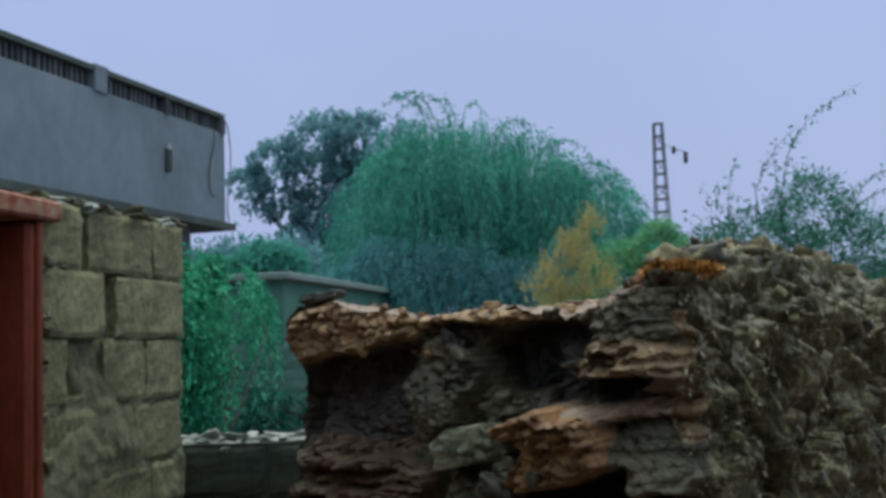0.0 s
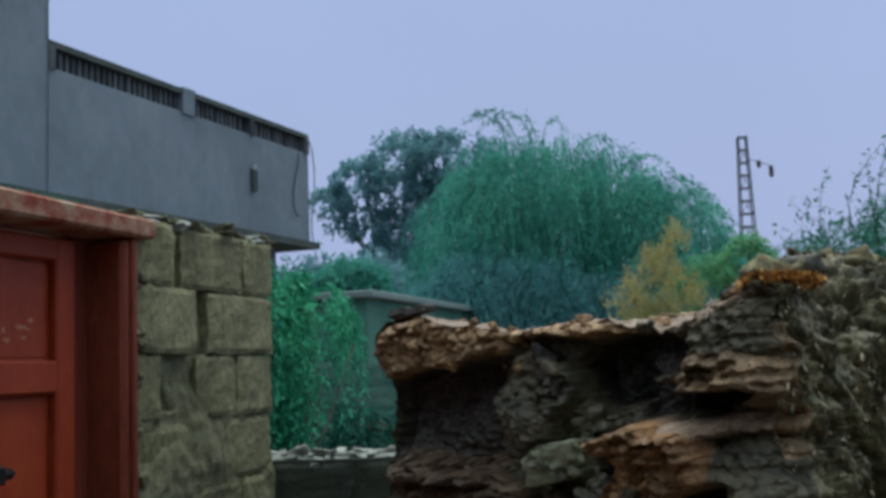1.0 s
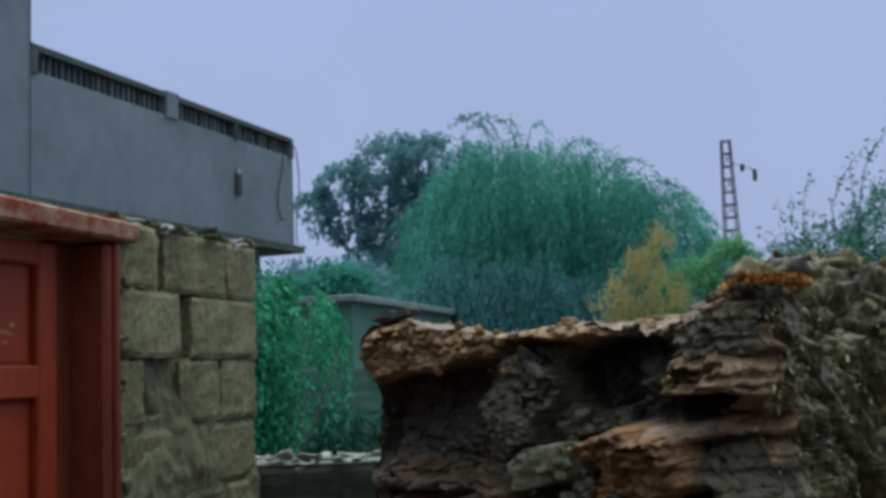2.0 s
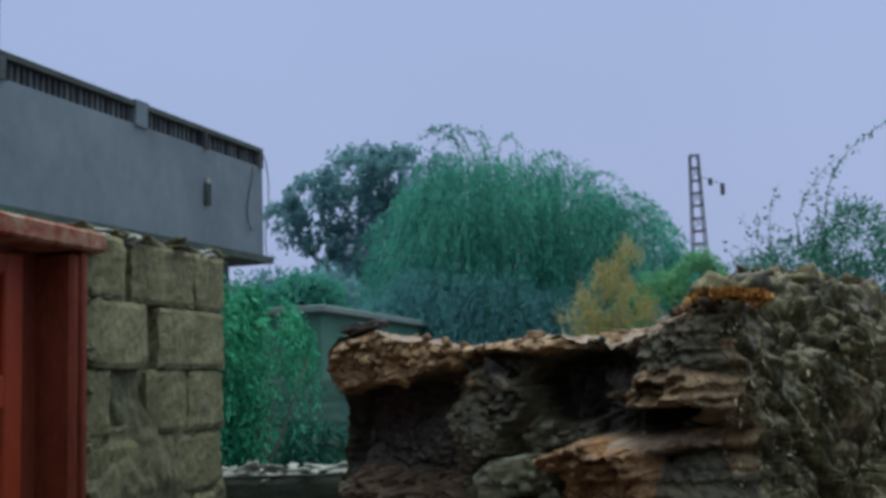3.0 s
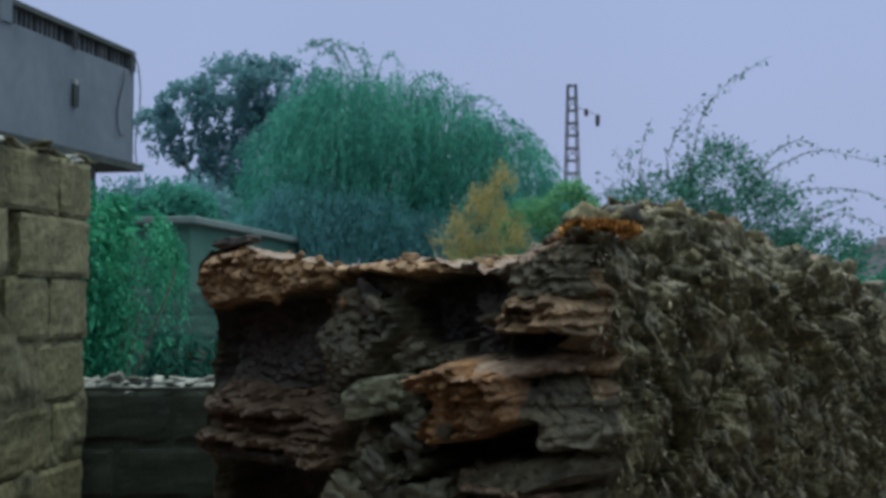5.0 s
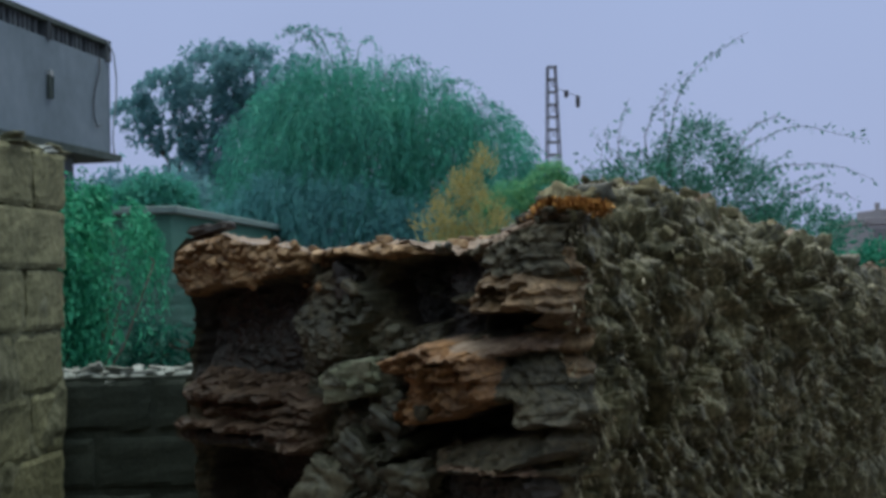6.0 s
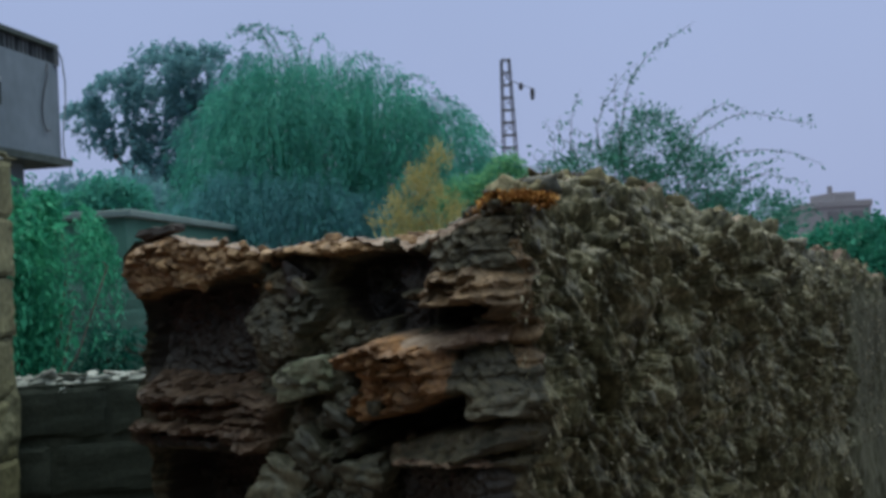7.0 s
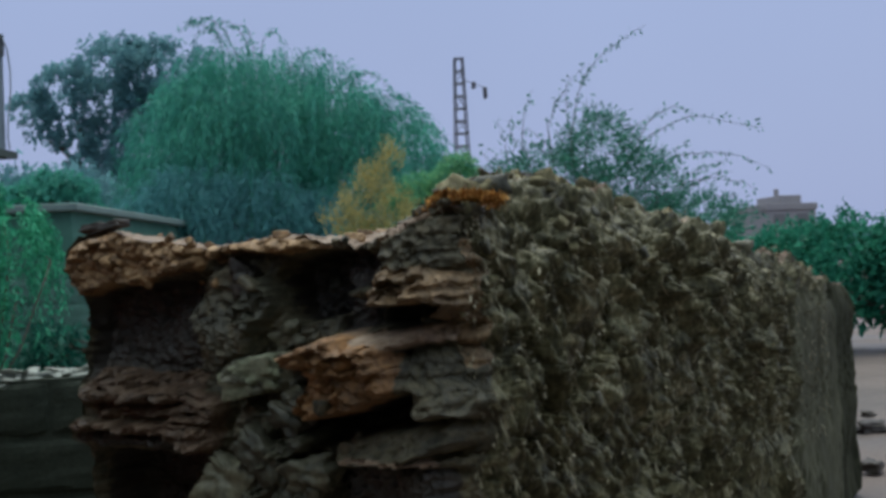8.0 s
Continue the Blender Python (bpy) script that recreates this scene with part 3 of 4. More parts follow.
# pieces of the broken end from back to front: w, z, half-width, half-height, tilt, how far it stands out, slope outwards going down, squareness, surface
# DARK paints shade into hollows, slots and crevices; it is also dark stone.
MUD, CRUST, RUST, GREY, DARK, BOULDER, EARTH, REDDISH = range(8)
# EARTH paints rims and ledge tops paler, as the sky lights them.
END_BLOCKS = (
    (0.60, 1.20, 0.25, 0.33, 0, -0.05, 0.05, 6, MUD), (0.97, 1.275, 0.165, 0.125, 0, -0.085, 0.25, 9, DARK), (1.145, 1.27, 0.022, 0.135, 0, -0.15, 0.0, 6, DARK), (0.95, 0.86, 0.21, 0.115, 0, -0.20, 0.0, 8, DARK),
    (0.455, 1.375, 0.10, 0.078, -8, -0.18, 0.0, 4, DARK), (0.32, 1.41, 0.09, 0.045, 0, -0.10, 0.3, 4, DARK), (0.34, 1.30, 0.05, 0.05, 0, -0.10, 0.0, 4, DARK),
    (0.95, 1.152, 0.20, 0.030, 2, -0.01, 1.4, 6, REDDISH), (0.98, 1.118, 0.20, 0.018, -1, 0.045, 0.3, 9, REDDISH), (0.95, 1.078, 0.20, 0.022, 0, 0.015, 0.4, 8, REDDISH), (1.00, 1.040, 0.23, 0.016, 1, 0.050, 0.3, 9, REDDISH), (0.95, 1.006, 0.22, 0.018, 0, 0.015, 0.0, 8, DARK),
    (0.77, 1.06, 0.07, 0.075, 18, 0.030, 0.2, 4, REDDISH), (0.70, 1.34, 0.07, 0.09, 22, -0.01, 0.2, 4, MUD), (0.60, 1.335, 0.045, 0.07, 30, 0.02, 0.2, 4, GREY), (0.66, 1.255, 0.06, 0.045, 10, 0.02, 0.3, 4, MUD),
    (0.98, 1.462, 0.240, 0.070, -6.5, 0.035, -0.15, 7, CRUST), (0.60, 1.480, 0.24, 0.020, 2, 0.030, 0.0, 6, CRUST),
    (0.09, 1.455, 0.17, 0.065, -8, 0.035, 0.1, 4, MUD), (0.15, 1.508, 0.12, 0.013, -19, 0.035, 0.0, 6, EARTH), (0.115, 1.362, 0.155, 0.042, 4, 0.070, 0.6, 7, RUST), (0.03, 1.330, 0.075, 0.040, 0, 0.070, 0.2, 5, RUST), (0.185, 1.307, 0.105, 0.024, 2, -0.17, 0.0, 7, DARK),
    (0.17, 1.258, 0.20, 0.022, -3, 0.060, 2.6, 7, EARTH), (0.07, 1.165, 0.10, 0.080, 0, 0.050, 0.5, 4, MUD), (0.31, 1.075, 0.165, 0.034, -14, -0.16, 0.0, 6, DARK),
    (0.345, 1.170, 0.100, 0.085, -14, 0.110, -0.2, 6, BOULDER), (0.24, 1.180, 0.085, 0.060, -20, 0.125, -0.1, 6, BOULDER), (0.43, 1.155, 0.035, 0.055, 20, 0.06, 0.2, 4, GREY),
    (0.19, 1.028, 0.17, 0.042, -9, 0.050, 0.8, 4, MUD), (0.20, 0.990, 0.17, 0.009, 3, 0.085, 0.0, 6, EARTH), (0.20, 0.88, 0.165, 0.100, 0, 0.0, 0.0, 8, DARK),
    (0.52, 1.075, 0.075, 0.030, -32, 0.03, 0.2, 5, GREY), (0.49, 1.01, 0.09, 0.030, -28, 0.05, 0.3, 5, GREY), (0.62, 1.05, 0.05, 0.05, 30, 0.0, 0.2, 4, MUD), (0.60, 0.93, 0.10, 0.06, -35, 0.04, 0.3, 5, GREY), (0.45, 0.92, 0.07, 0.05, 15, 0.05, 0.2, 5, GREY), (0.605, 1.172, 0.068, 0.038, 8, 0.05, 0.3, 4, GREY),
)
END_TURNED = [(w, z, rw, rz, math.cos(radians(a)), math.sin(radians(a)), *rest) for w, z, rw, rz, a, *rest in END_BLOCKS]


def end_blocks(w, z):
    """How far the broken end stands out at this spot, and which surface shows there."""
    n1, n2 = noise.noise((w * 7, z * 7, 11)), noise.noise((w * 7, z * 7, 17))
    n3, n4 = noise.noise((w * 23, z * 23, 12)), noise.noise((w * 23, z * 23, 18))
    n5, n6 = noise.noise((w * 60, z * 60, 14)), noise.noise((w * 60, z * 60, 15))
    a, b = w + 0.016 * n1 + 0.012 * n3 + 0.006 * n5, z + 0.012 * n2 + 0.010 * n4 + 0.005 * n6
    d, kind = -0.03, MUD
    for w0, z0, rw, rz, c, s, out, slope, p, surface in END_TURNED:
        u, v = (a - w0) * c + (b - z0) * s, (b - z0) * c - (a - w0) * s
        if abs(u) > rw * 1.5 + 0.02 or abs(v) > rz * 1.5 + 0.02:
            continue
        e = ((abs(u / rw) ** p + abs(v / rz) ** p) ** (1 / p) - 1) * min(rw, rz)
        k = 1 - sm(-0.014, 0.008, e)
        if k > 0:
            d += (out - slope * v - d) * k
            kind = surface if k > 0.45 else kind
    return d, kind, a, b


def end_form(w, z):
    d, kind, a, b = end_blocks(w, z)
    # broken faces: each splinter of the stone lies at its own depth and tilt
    if kind in (CRUST, EARTH):
        lumps = 0.45 - noise.voronoi(Vector((w * 42, z * 48, 2)))[0][0]
        return d + 0.028 * lumps + 0.022 * noise.noise((w * 17, z * 19, 61)) + 0.02 * noise.noise((a * 6, b * 9, 5)) + 0.010 * noise.noise((w * 80, z * 80, 62))
    cell, spots = noise.voronoi(Vector((a * 13, b * 19, 5)))
    split = 0.15 if kind == MUD else 0.3 if kind == DARK else 1.0
    d += split * 0.045 * noise.noise(spots[0] * 2.7) + 0.10 * (b - spots[0].y / 19) * noise.noise(spots[0] * 3.1)
    cell, spots = noise.voronoi(Vector((a * 34, b * 50, 9)))
    d += split * 0.016 * noise.noise(spots[0] * 2.3)
    d += 0.026 * noise.noise((a * 5, b * 9, 5)) + 0.010 * (0.5 - abs(noise.noise((a * 26, b * 34, 9))) * 2) + 0.007 * noise.noise((w * 60, z * 70, 3)) + 0.003 * noise.noise((w * 130, z * 150, 3))
    if kind in (RUST, BOULDER, REDDISH):
        d += 0.006 * math.sin(b * 240 + 5 * noise.noise((a * 9, b * 9, 2)))
    return d


def side_form(s, z):
    """Relief of the rain-washed plaster: hanging lumps and runnels at several sizes."""
    plain = sm(2.95, 3.3, s + 0.12 * noise.noise((s * 4, z * 4, 44))) * (1 - sm(0.88, 1.0, z / top_at(0.0, s))) + sm(4.2, 4.5, s)
    plain = min(1.0, plain)
    p = s + 0.10 * noise.noise((s * 3, z * 3, 31)) + 0.03 * noise.noise((s * 11, z * 11, 34)) + (0.16 + 0.22 * (1 - sm(0.1, 1.4, s))) * z
    q = z + 0.08 * noise.noise((s * 3, z * 3, 32)) + 0.02 * noise.noise((s * 11, z * 11, 35))
    a = noise.noise((p * 8, q * 3.2, 21))
    b = noise.noise((p * 19, q * 8, 22))
    c = noise.noise((p * 43, q * 19, 23))
    d = noise.noise((p * 95, q * 48, 24))
    runnel = noise.noise((p * 13, q * 2.6, 33))
    near_top = sm(1.1, 1.5, z)
    patch = 0.6 + 0.8 * sm(-0.3, 0.4, noise.noise((s * 2.5, z * 2.5, 36)))
    near, spots = noise.voronoi(Vector((p * 18, q * 7, 3)))
    lump = (0.5 - near[0]) * (1 + 1.3 * (spots[0].y - q * 7))
    near, spots = noise.voronoi(Vector((p * 44, q * 19, 7)))
    nub = (0.5 - near[0]) * (1 + 1.2 * (spots[0].y - q * 19))
    rough = (0.05 * a + 0.026 * b + 0.012 * c + 0.006 * d + 0.105 * lump + 0.048 * nub + 0.045 * (0.3 - abs(runnel) * 1.3)) * patch * (0.4 + 0.6 * sm(0.0, 0.4, s)) * (1 + 0.4 * near_top) * (1 - 0.85 * plain)
    return rough - 0.05 * (1 - sm(0.0, 0.20, s)) ** 2 + 0.03 * noise.noise((s * 2.2, z * 2.2, 25)) + wobble(z) * (1 - sm(0.0, 0.30, s))


def wobble(z):
    """The uneven line of the near corner."""
    return 0.055 * noise.noise((2, 5, z * 6)) + 0.03 * noise.noise((4, 5, z * 17)) + 0.012 * noise.noise((4, 9, z * 50))


def shoulder(s, f):
    """How far the worn upper edge of the face leans back."""
    t = max(0.0, (f - 0.84) / 0.16)
    return 0.15 * t * t * (0.08 + 0.92 * sm(0.0, 0.35, s)) * (1 - 0.6 * sm(2.2, 3.6, s))


ruin = thing("ruined_wall", "crumbling ruined wall of mud, straw plaster and rusty stone", "ruin", RC)


def ruin_patch(us, vs, func):
    verts = [func(u, v) for v in vs for u in us]
    n = len(us)
    return verts, [(j * n + i, j * n + i + 1, (j + 1) * n + i + 1, (j + 1) * n + i) for j in range(len(vs) - 1) for i in range(n - 1)]


fr = np.concatenate([np.linspace(0, 0.45, 16), np.linspace(0.454, 1.0, 230)])
WS = np.linspace(RWID, 0.0, 320)
SS = np.concatenate([np.linspace(0, 1.2, 190), np.linspace(1.21, 2.6, 140), np.linspace(2.62, RLEN, 120)])


def end_point(w, f):
    z = f * top_at(w, 0.0)
    blend = sm(0.0, 0.06, w) * sm(RWID, RWID - 0.05, w)
    d = end_form(w, z)
    corner = 0.06 * (1 - sm(0.0, 0.16, w)) ** 1.6
    lip = 0.02 * sm(0.94, 1.0, f)
    ex = end_left(z) * sm(0.75, RWID, w)
    p = RC - RN * (w + ex + (1 - sm(0.0, 0.22, w)) * (shoulder(0.0, f) - side_form(0.0, z + shoulder(0.0, f)))) + RU * (-(d * (0.5 + 0.5 * blend)) + corner + lip) + UP * z
    return p


def end_left(z):
    """How far the left edge stands out at each height."""
    return (0.035 * math.exp(-(((z - 1.47) / 0.06) ** 4)) + 0.05 * math.exp(-(((z - 1.02) / 0.035) ** 4)) + 0.02 * math.exp(-(((z - 1.14) / 0.03) ** 4))
            + 0.022 * math.exp(-(((z - 1.27) / 0.11) ** 6)) + 0.018 * noise.noise((3, 7, z * 14)) + 0.01 * noise.noise((3, 9, z * 45)))


def side_point(s, f):
    z = f * top_at(0.0, s)
    corner = 0.06 * (1 - sm(0.0, 0.10, s))
    k = 1 - sm(0.0, 0.16, s)
    lean = 0.75 * max(0.0, (f - 0.84) / 0.16) * sm(0.05, 0.3, s)
    d = side_form(s, z + shoulder(s, f))
    return RC + RU * (s + corner - k * end_form(0.0, z) * 0.5) + RN * (d * (1 - lean) - shoulder(s, f)) + UP * (z + d * lean * 0.8)


def top_point(w, s):
    z = top_at(w, s)
    p = RC - RN * (w + shoulder(s, 1.0) * (1 - sm(0.0, 0.45, w))) + RU * s + UP * z
    if s <= 0.0:
        return end_point(w, 1.0)
    if w <= 0.0:
        return side_point(s, 1.0)
    rim = (1 - sm(0.0, 0.12, s)) * 0.02 + (1 - sm(0, 0.12, w)) * 0.0
    return p + RU * rim + (RN * (1 - 0.75 * sm(0.05, 0.3, s)) + UP * 0.6 * sm(0.05, 0.3, s)) * side_form(s, z + shoulder(s, 1.0)) * (1 - sm(0.0, 0.16, w)) + UP * (0.008 * noise.noise((w * 90, s * 90, 6))) - RN * end_left(z) * sm(0.75, RWID, w)


def back_point(s, f):
    z = f * top_at(RWID, s)
    return RC - RN * (RWID + end_left(z) + 0.02 * noise.noise((s * 9, z * 9, 3)) * sm(0, 0.1, s)) + RU * (s - (end_form(RWID, z) * 0.5 * (1 - sm(0, 0.1, s)))) + UP * z


v, f = ruin_patch(WS, fr, end_point)
end_me = mesh_of("broken_end", v, f, M_MUD)
for material in (M_CRUST, M_ORANGE, M_GREYROCK, M_DARKROCK_SHADE, M_BOULDER, M_TOP, M_REDDISH):
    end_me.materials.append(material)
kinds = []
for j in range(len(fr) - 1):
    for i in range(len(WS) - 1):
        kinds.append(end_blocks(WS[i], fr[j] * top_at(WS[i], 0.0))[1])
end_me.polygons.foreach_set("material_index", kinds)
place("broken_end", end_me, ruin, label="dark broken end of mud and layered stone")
v, f = ruin_patch(SS, fr, side_point)
face_me = mesh_of("plastered_face", v, f, M_STRAWMUD)
face_me.materials.append(M_MUD)
face_me.materials.append(M_ORANGE)
face_me.materials.append(M_FAR_RETURN)
face_me.materials.append(M_SMOOTH)
kinds = []
for j in range(len(fr) - 1):
    for i in range(len(SS) - 1):
        z = fr[j] * 1.55
        s = SS[i] + 0.09 * noise.noise((SS[i] * 8, z * 8, 50)) + 0.05 * noise.noise((SS[i] * 30, z * 30, 51))
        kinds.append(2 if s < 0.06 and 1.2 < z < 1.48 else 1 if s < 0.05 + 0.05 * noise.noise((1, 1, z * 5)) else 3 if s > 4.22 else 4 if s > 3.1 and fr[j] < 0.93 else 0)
face_me.polygons.foreach_set("material_index", kinds)
place("plastered_face", face_me, ruin, label="rain-washed straw and mud plaster")
w_top = np.concatenate([np.linspace(RWID, 0.6, 30), np.linspace(0.58, 0, 50)])
s_top = np.concatenate([np.linspace(0, 1.3, 110), np.linspace(1.32, RLEN, 90)])
v, f = ruin_patch(w_top, s_top, lambda w, s: top_point(w, s))
place("worn_top", mesh_of("worn_top", v, f, M_TOP), ruin, label="worn pinkish brown top, lightened for the sky light on it")
v, f = ruin_patch(np.linspace(RLEN, 0, 60), np.linspace(0, 1, 40), back_point)
place("back_face", mesh_of("back_face", v, f, M_MUD), ruin)
v = [side_point(RLEN, 0), side_point(RLEN, 1), back_point(RLEN, 1), back_point(RLEN, 0)]
place("far_end", mesh_of("far_end", v, [(0, 1, 2, 3)], M_FAR_RETURN), ruin)


def end_at(w, z, out=0.0):
    return RC - RN * w - RU * (end_form(w, z) + out) + UP * z


RAX = (-RN, -RU, UP)
# stones set in the broken end: w, z, width, depth, height, tilt, material, layered
END_STONES = (
    (0.60, 1.172, 0.13, 0.08, 0.075, 10, M_PALEROCK, 0.0, "pale lichened stone"), (0.71, 1.13, 0.06, 0.06, 0.08, -10, M_GREYROCK, 0.0, ""), (0.53, 1.26, 0.07, 0.06, 0.05, 20, M_GREYROCK, 0.0, ""),
    (0.46, 1.215, 0.06, 0.06, 0.05, 24, M_GREYROCK, 0.0, ""), (0.64, 1.40, 0.06, 0.07, 0.06, -25, M_DARKROCK_SHADE, 0.0, ""), (0.15, 1.285, 0.04, 0.05, 0.03, 0, M_GREYROCK, 0.0, ""),
    (0.49, 1.08, 0.10, 0.07, 0.05, -28, M_GREYROCK, 0.0, ""), (0.56, 0.99, 0.12, 0.08, 0.07, -30, M_GREYROCK, 0.0, ""), (0.42, 0.95, 0.11, 0.09, 0.08, 10, M_GREYROCK, 0.0, ""), (0.67, 0.92, 0.12, 0.08, 0.10, -20, M_GREYROCK, 0.0, ""),
)
for k, (w, z, lw, ld, lh, tilt, material, flat, label) in enumerate(END_STONES):
    set_stone(ruin, end_at(w, z, -0.34 * ld), (lw, ld, lh), RAX, material, k, (random.uniform(-5, 5), tilt, random.uniform(-6, 6)), flat * 0.5, label=label, cuts=15 if lw * lh > 0.008 else 10, rough=0.5)
for k in range(30):
    w, z = random.uniform(0.30, 0.78), random.uniform(0.8, 1.48)
    size = random.uniform(0.012, 0.04)
    crust = z > 1.37 and w > 0.7
    set_stone(ruin, end_at(w, z, -0.1 * size), (size * random.uniform(0.8, 1.7), size, size * random.uniform(0.6, 1.1)), RAX, M_CRUST if crust else (M_MUD, M_DARKROCK_SHADE, M_MUD, M_GREYROCK)[k % 4], 80 + k % 9,
              (random.uniform(-40, 40), random.uniform(-40, 40), random.uniform(-90, 90)), name="rubble", cuts=3)
for k in range(24):
    w, z = random.uniform(0.68, 1.14), random.uniform(1.39, 1.51)
    size = random.uniform(0.007, 0.022)
    set_stone(ruin, end_at(w, z, -0.1 * size), (size * random.uniform(0.8, 1.7), size, size * random.uniform(0.6, 1.1)), RAX, M_CRUST, 80 + k % 9, (random.uniform(-40, 40), random.uniform(-40, 40), random.uniform(-90, 90)), name="rubble", cuts=3)
# clods lying along the top edges
for k in range(34):
    w = random.uniform(0.02, RWID)
    size = random.uniform(0.010, 0.032)
    s = abs(random.gauss(0, 0.3))
    set_stone(ruin, top_point(w, s + 0.01) + UP * size * 0.1, (size * 1.5, size, size * 0.7), RAX, (M_CRUST, M_CRUST, M_GREYROCK)[k % 3] if w < 0.3 else M_CRUST, 60 + k % 9, (random.uniform(-30, 30), random.uniform(-30, 30), random.uniform(-90, 90)), name="clod", cuts=3)
for k in range(90):
    s = random.uniform(0.05, 4.2) ** 1.0
    w = abs(random.gauss(0, 0.1))
    size = random.uniform(0.02, 0.065)
    set_stone(ruin, top_point(w, s) + UP * size * 0.05, (size * 1.3, size, size * 0.8), RAX, M_STRAWCLOD if k % 4 else M_GREYROCK, 70 + k % 9, (random.uniform(-30, 30), random.uniform(-30, 30), random.uniform(-90, 90)), name="clod", cuts=3)
set_stone(ruin, top_point(0.10, 0.74) + UP * 0.012, (0.05, 0.05, 0.035), RAX, M_DARKROCK_SHADE, 5, name="clod", cuts=4)
set_stone(ruin, top_point(1.10, 0.03) + UP * 0.008, (0.10, 0.06, 0.020), RAX, M_DARKROCK_SHADE, 4, (0, 14, 15), 0.2, name="stone", label="dark flat stone lying on the top", cuts=6)
set_stone(ruin, top_point(1.13, 0.02) + UP * 0.02, (0.06, 0.05, 0.018), RAX, M_DARKROCK_SHADE, 9, (0, 5, 15), 0.3, cuts=5)


for k in range(40):
    s = random.random() ** 1.5 * 2.9
    f = 1 - abs(random.gauss(0, 0.2))
    size = random.uniform(0.010, 0.028)
    set_stone(ruin, side_point(s, max(0.5, f)), (size, size * 0.9, size * random.uniform(0.9, 1.9)), (RU, RN, UP), M_STRAWCLOD if k % 5 else M_GREYROCK, 70 + k % 9, (random.uniform(-40, 40), random.uniform(-40, 40), random.uniform(-40, 40)), name="clod", cuts=3)


# heavier clods of the crest
for k in range(26):
    near = k < 8
    s = random.uniform(-0.02, 0.24) if near else random.uniform(0.25, 1.9)
    w = random.uniform(-0.02, 0.22) if near else abs(random.gauss(0.02, 0.08))
    size = random.uniform(0.02, 0.045) if near else random.uniform(0.04, 0.10)
    set_stone(ruin, top_point(max(0.0, w), max(0.0, s)) + UP * size * -0.1, (size * 1.2, size, size * 0.62), RAX, M_MUD if near else (M_STRAWCLOD, M_STRAWCLOD, M_MUD)[k % 3], 40 + k % 7, (random.uniform(-25, 25), random.uniform(-25, 25), random.uniform(-90, 90)), name="clod", cuts=7, rough=0.5)


def slivers(count, chooser, length, width, rng_seed, material, name):
    rng = np.random.default_rng(rng_seed)
    base, along = [], []
    for _ in range(count):
        p, d = chooser(rng)
        base.append(p)
        along.append(d)
    return leaf_mesh(name, np.array(base), np.array(along), length * rng.uniform(0.4, 1.5, count), width * rng.uniform(0.6, 1.4, count), material)


def straw_spot(rng):
    s = rng.uniform(0.0, 1.0) ** 1.4 * 4.0
    f = 1 - rng.uniform(0, 0.62)
    p = side_point(s, f) + RN * 0.004
    d = -UP * rng.normal(0.6, 0.6) + RU * rng.normal(0, 0.7) + RN * rng.uniform(0.0, 0.5)
    return p, d


def strand_spot(rng):
    s = rng.uniform(0.0, 1.0) ** 1.2 * 2.6
    f = 1 - abs(rng.normal(0, 0.22))
    p = side_point(s, max(0.45, f)) + RN * 0.006
    return p, -UP * rng.uniform(0.7, 1.2) + RU * rng.normal(0.4, 0.35) + RN * rng.uniform(0.05, 0.35)


tagged(place("straw", slivers(520, strand_spot, 0.048, 0.0065, 7, M_STRAW, "straw"), ruin, label="long bent straw stalks washed out of the plaster"), kind="stuff")


def fringe_spot(rng):
    s = 0.3 + rng.uniform(0.0, 1.0) ** 1.2 * 3.3
    p = top_point(abs(rng.normal(0, 0.10)), s)
    return p, rng.normal(size=3) * 0.8 + np.array([0, 0, 0.25])


tagged(place("straw", slivers(1800, fringe_spot, 0.035, 0.007, 8, M_STRAW, "straw"), ruin, label="broken straw ends along the top"), kind="stuff")
ob = place("straw", slivers(3600, straw_spot, 0.018, 0.005, 5, M_STRAW, "straw"), ruin, label="loose straw stalks hanging from the plaster")
tagged(ob, kind="stuff")


def lichen_spot(rng):
    w, s = 0.01 + rng.normal(0, 0.045), 0.05 + rng.normal(0, 0.05)
    p = top_point(max(0.0, w), max(0.0, s)) + RN * min(0.05, max(0.0, -w)) + UP * (0.002 + 0.022 * math.exp(-((w / 0.06) ** 2)))
    return p, rng.normal(size=3) + np.array([0, 0, 0.9])


tagged(place("orange_tuft", slivers(2600, lichen_spot, 0.013, 0.009, 6, M_MOSS, "orange_tuft"), ruin, label="cushion of rusty orange dried moss"), kind="stuff")

# ---- grey house with the roof parapet ----
BA = facing(-18)[0] * -1
BS = Vector((-BA.y, BA.x, 0))
B0 = Vector((-2.30, 11.57, 0))
BAX = (B0, BA, BS, UP)
house = thing("house", "flat-roofed grey house with a slotted roof parapet", "house", B0)
boxed("ground_floor_wall", BAX, (0.25, -5.0, 0.0), (9.0, -0.28, 2.752), M_HOUSE, house, 0.01)
boxed("roof_slab", BAX, (-0.16, -5.1, 2.752), (9.1, 0.035, 2.80), M_SLAB, house, 0.012, "stained projecting roof slab")
parapet = boxed("parapet_wall", BAX, (0.0, -0.15, 2.80), (9.0, 0.0, 3.775), M_HOUSE, house, 0.008, "grey-blue painted parapet")
side_parapet = boxed("parapet_wall", BAX, (0.0, -5.0, 2.80), (0.15, -0.152, 3.775), M_HOUSE, house, 0.008)
boxed("coping", BAX, (-0.01, -0.165, 3.95), (3.97, 0.012, 3.985), M_SLAB, parapet, 0.008, "weathered dark coping")
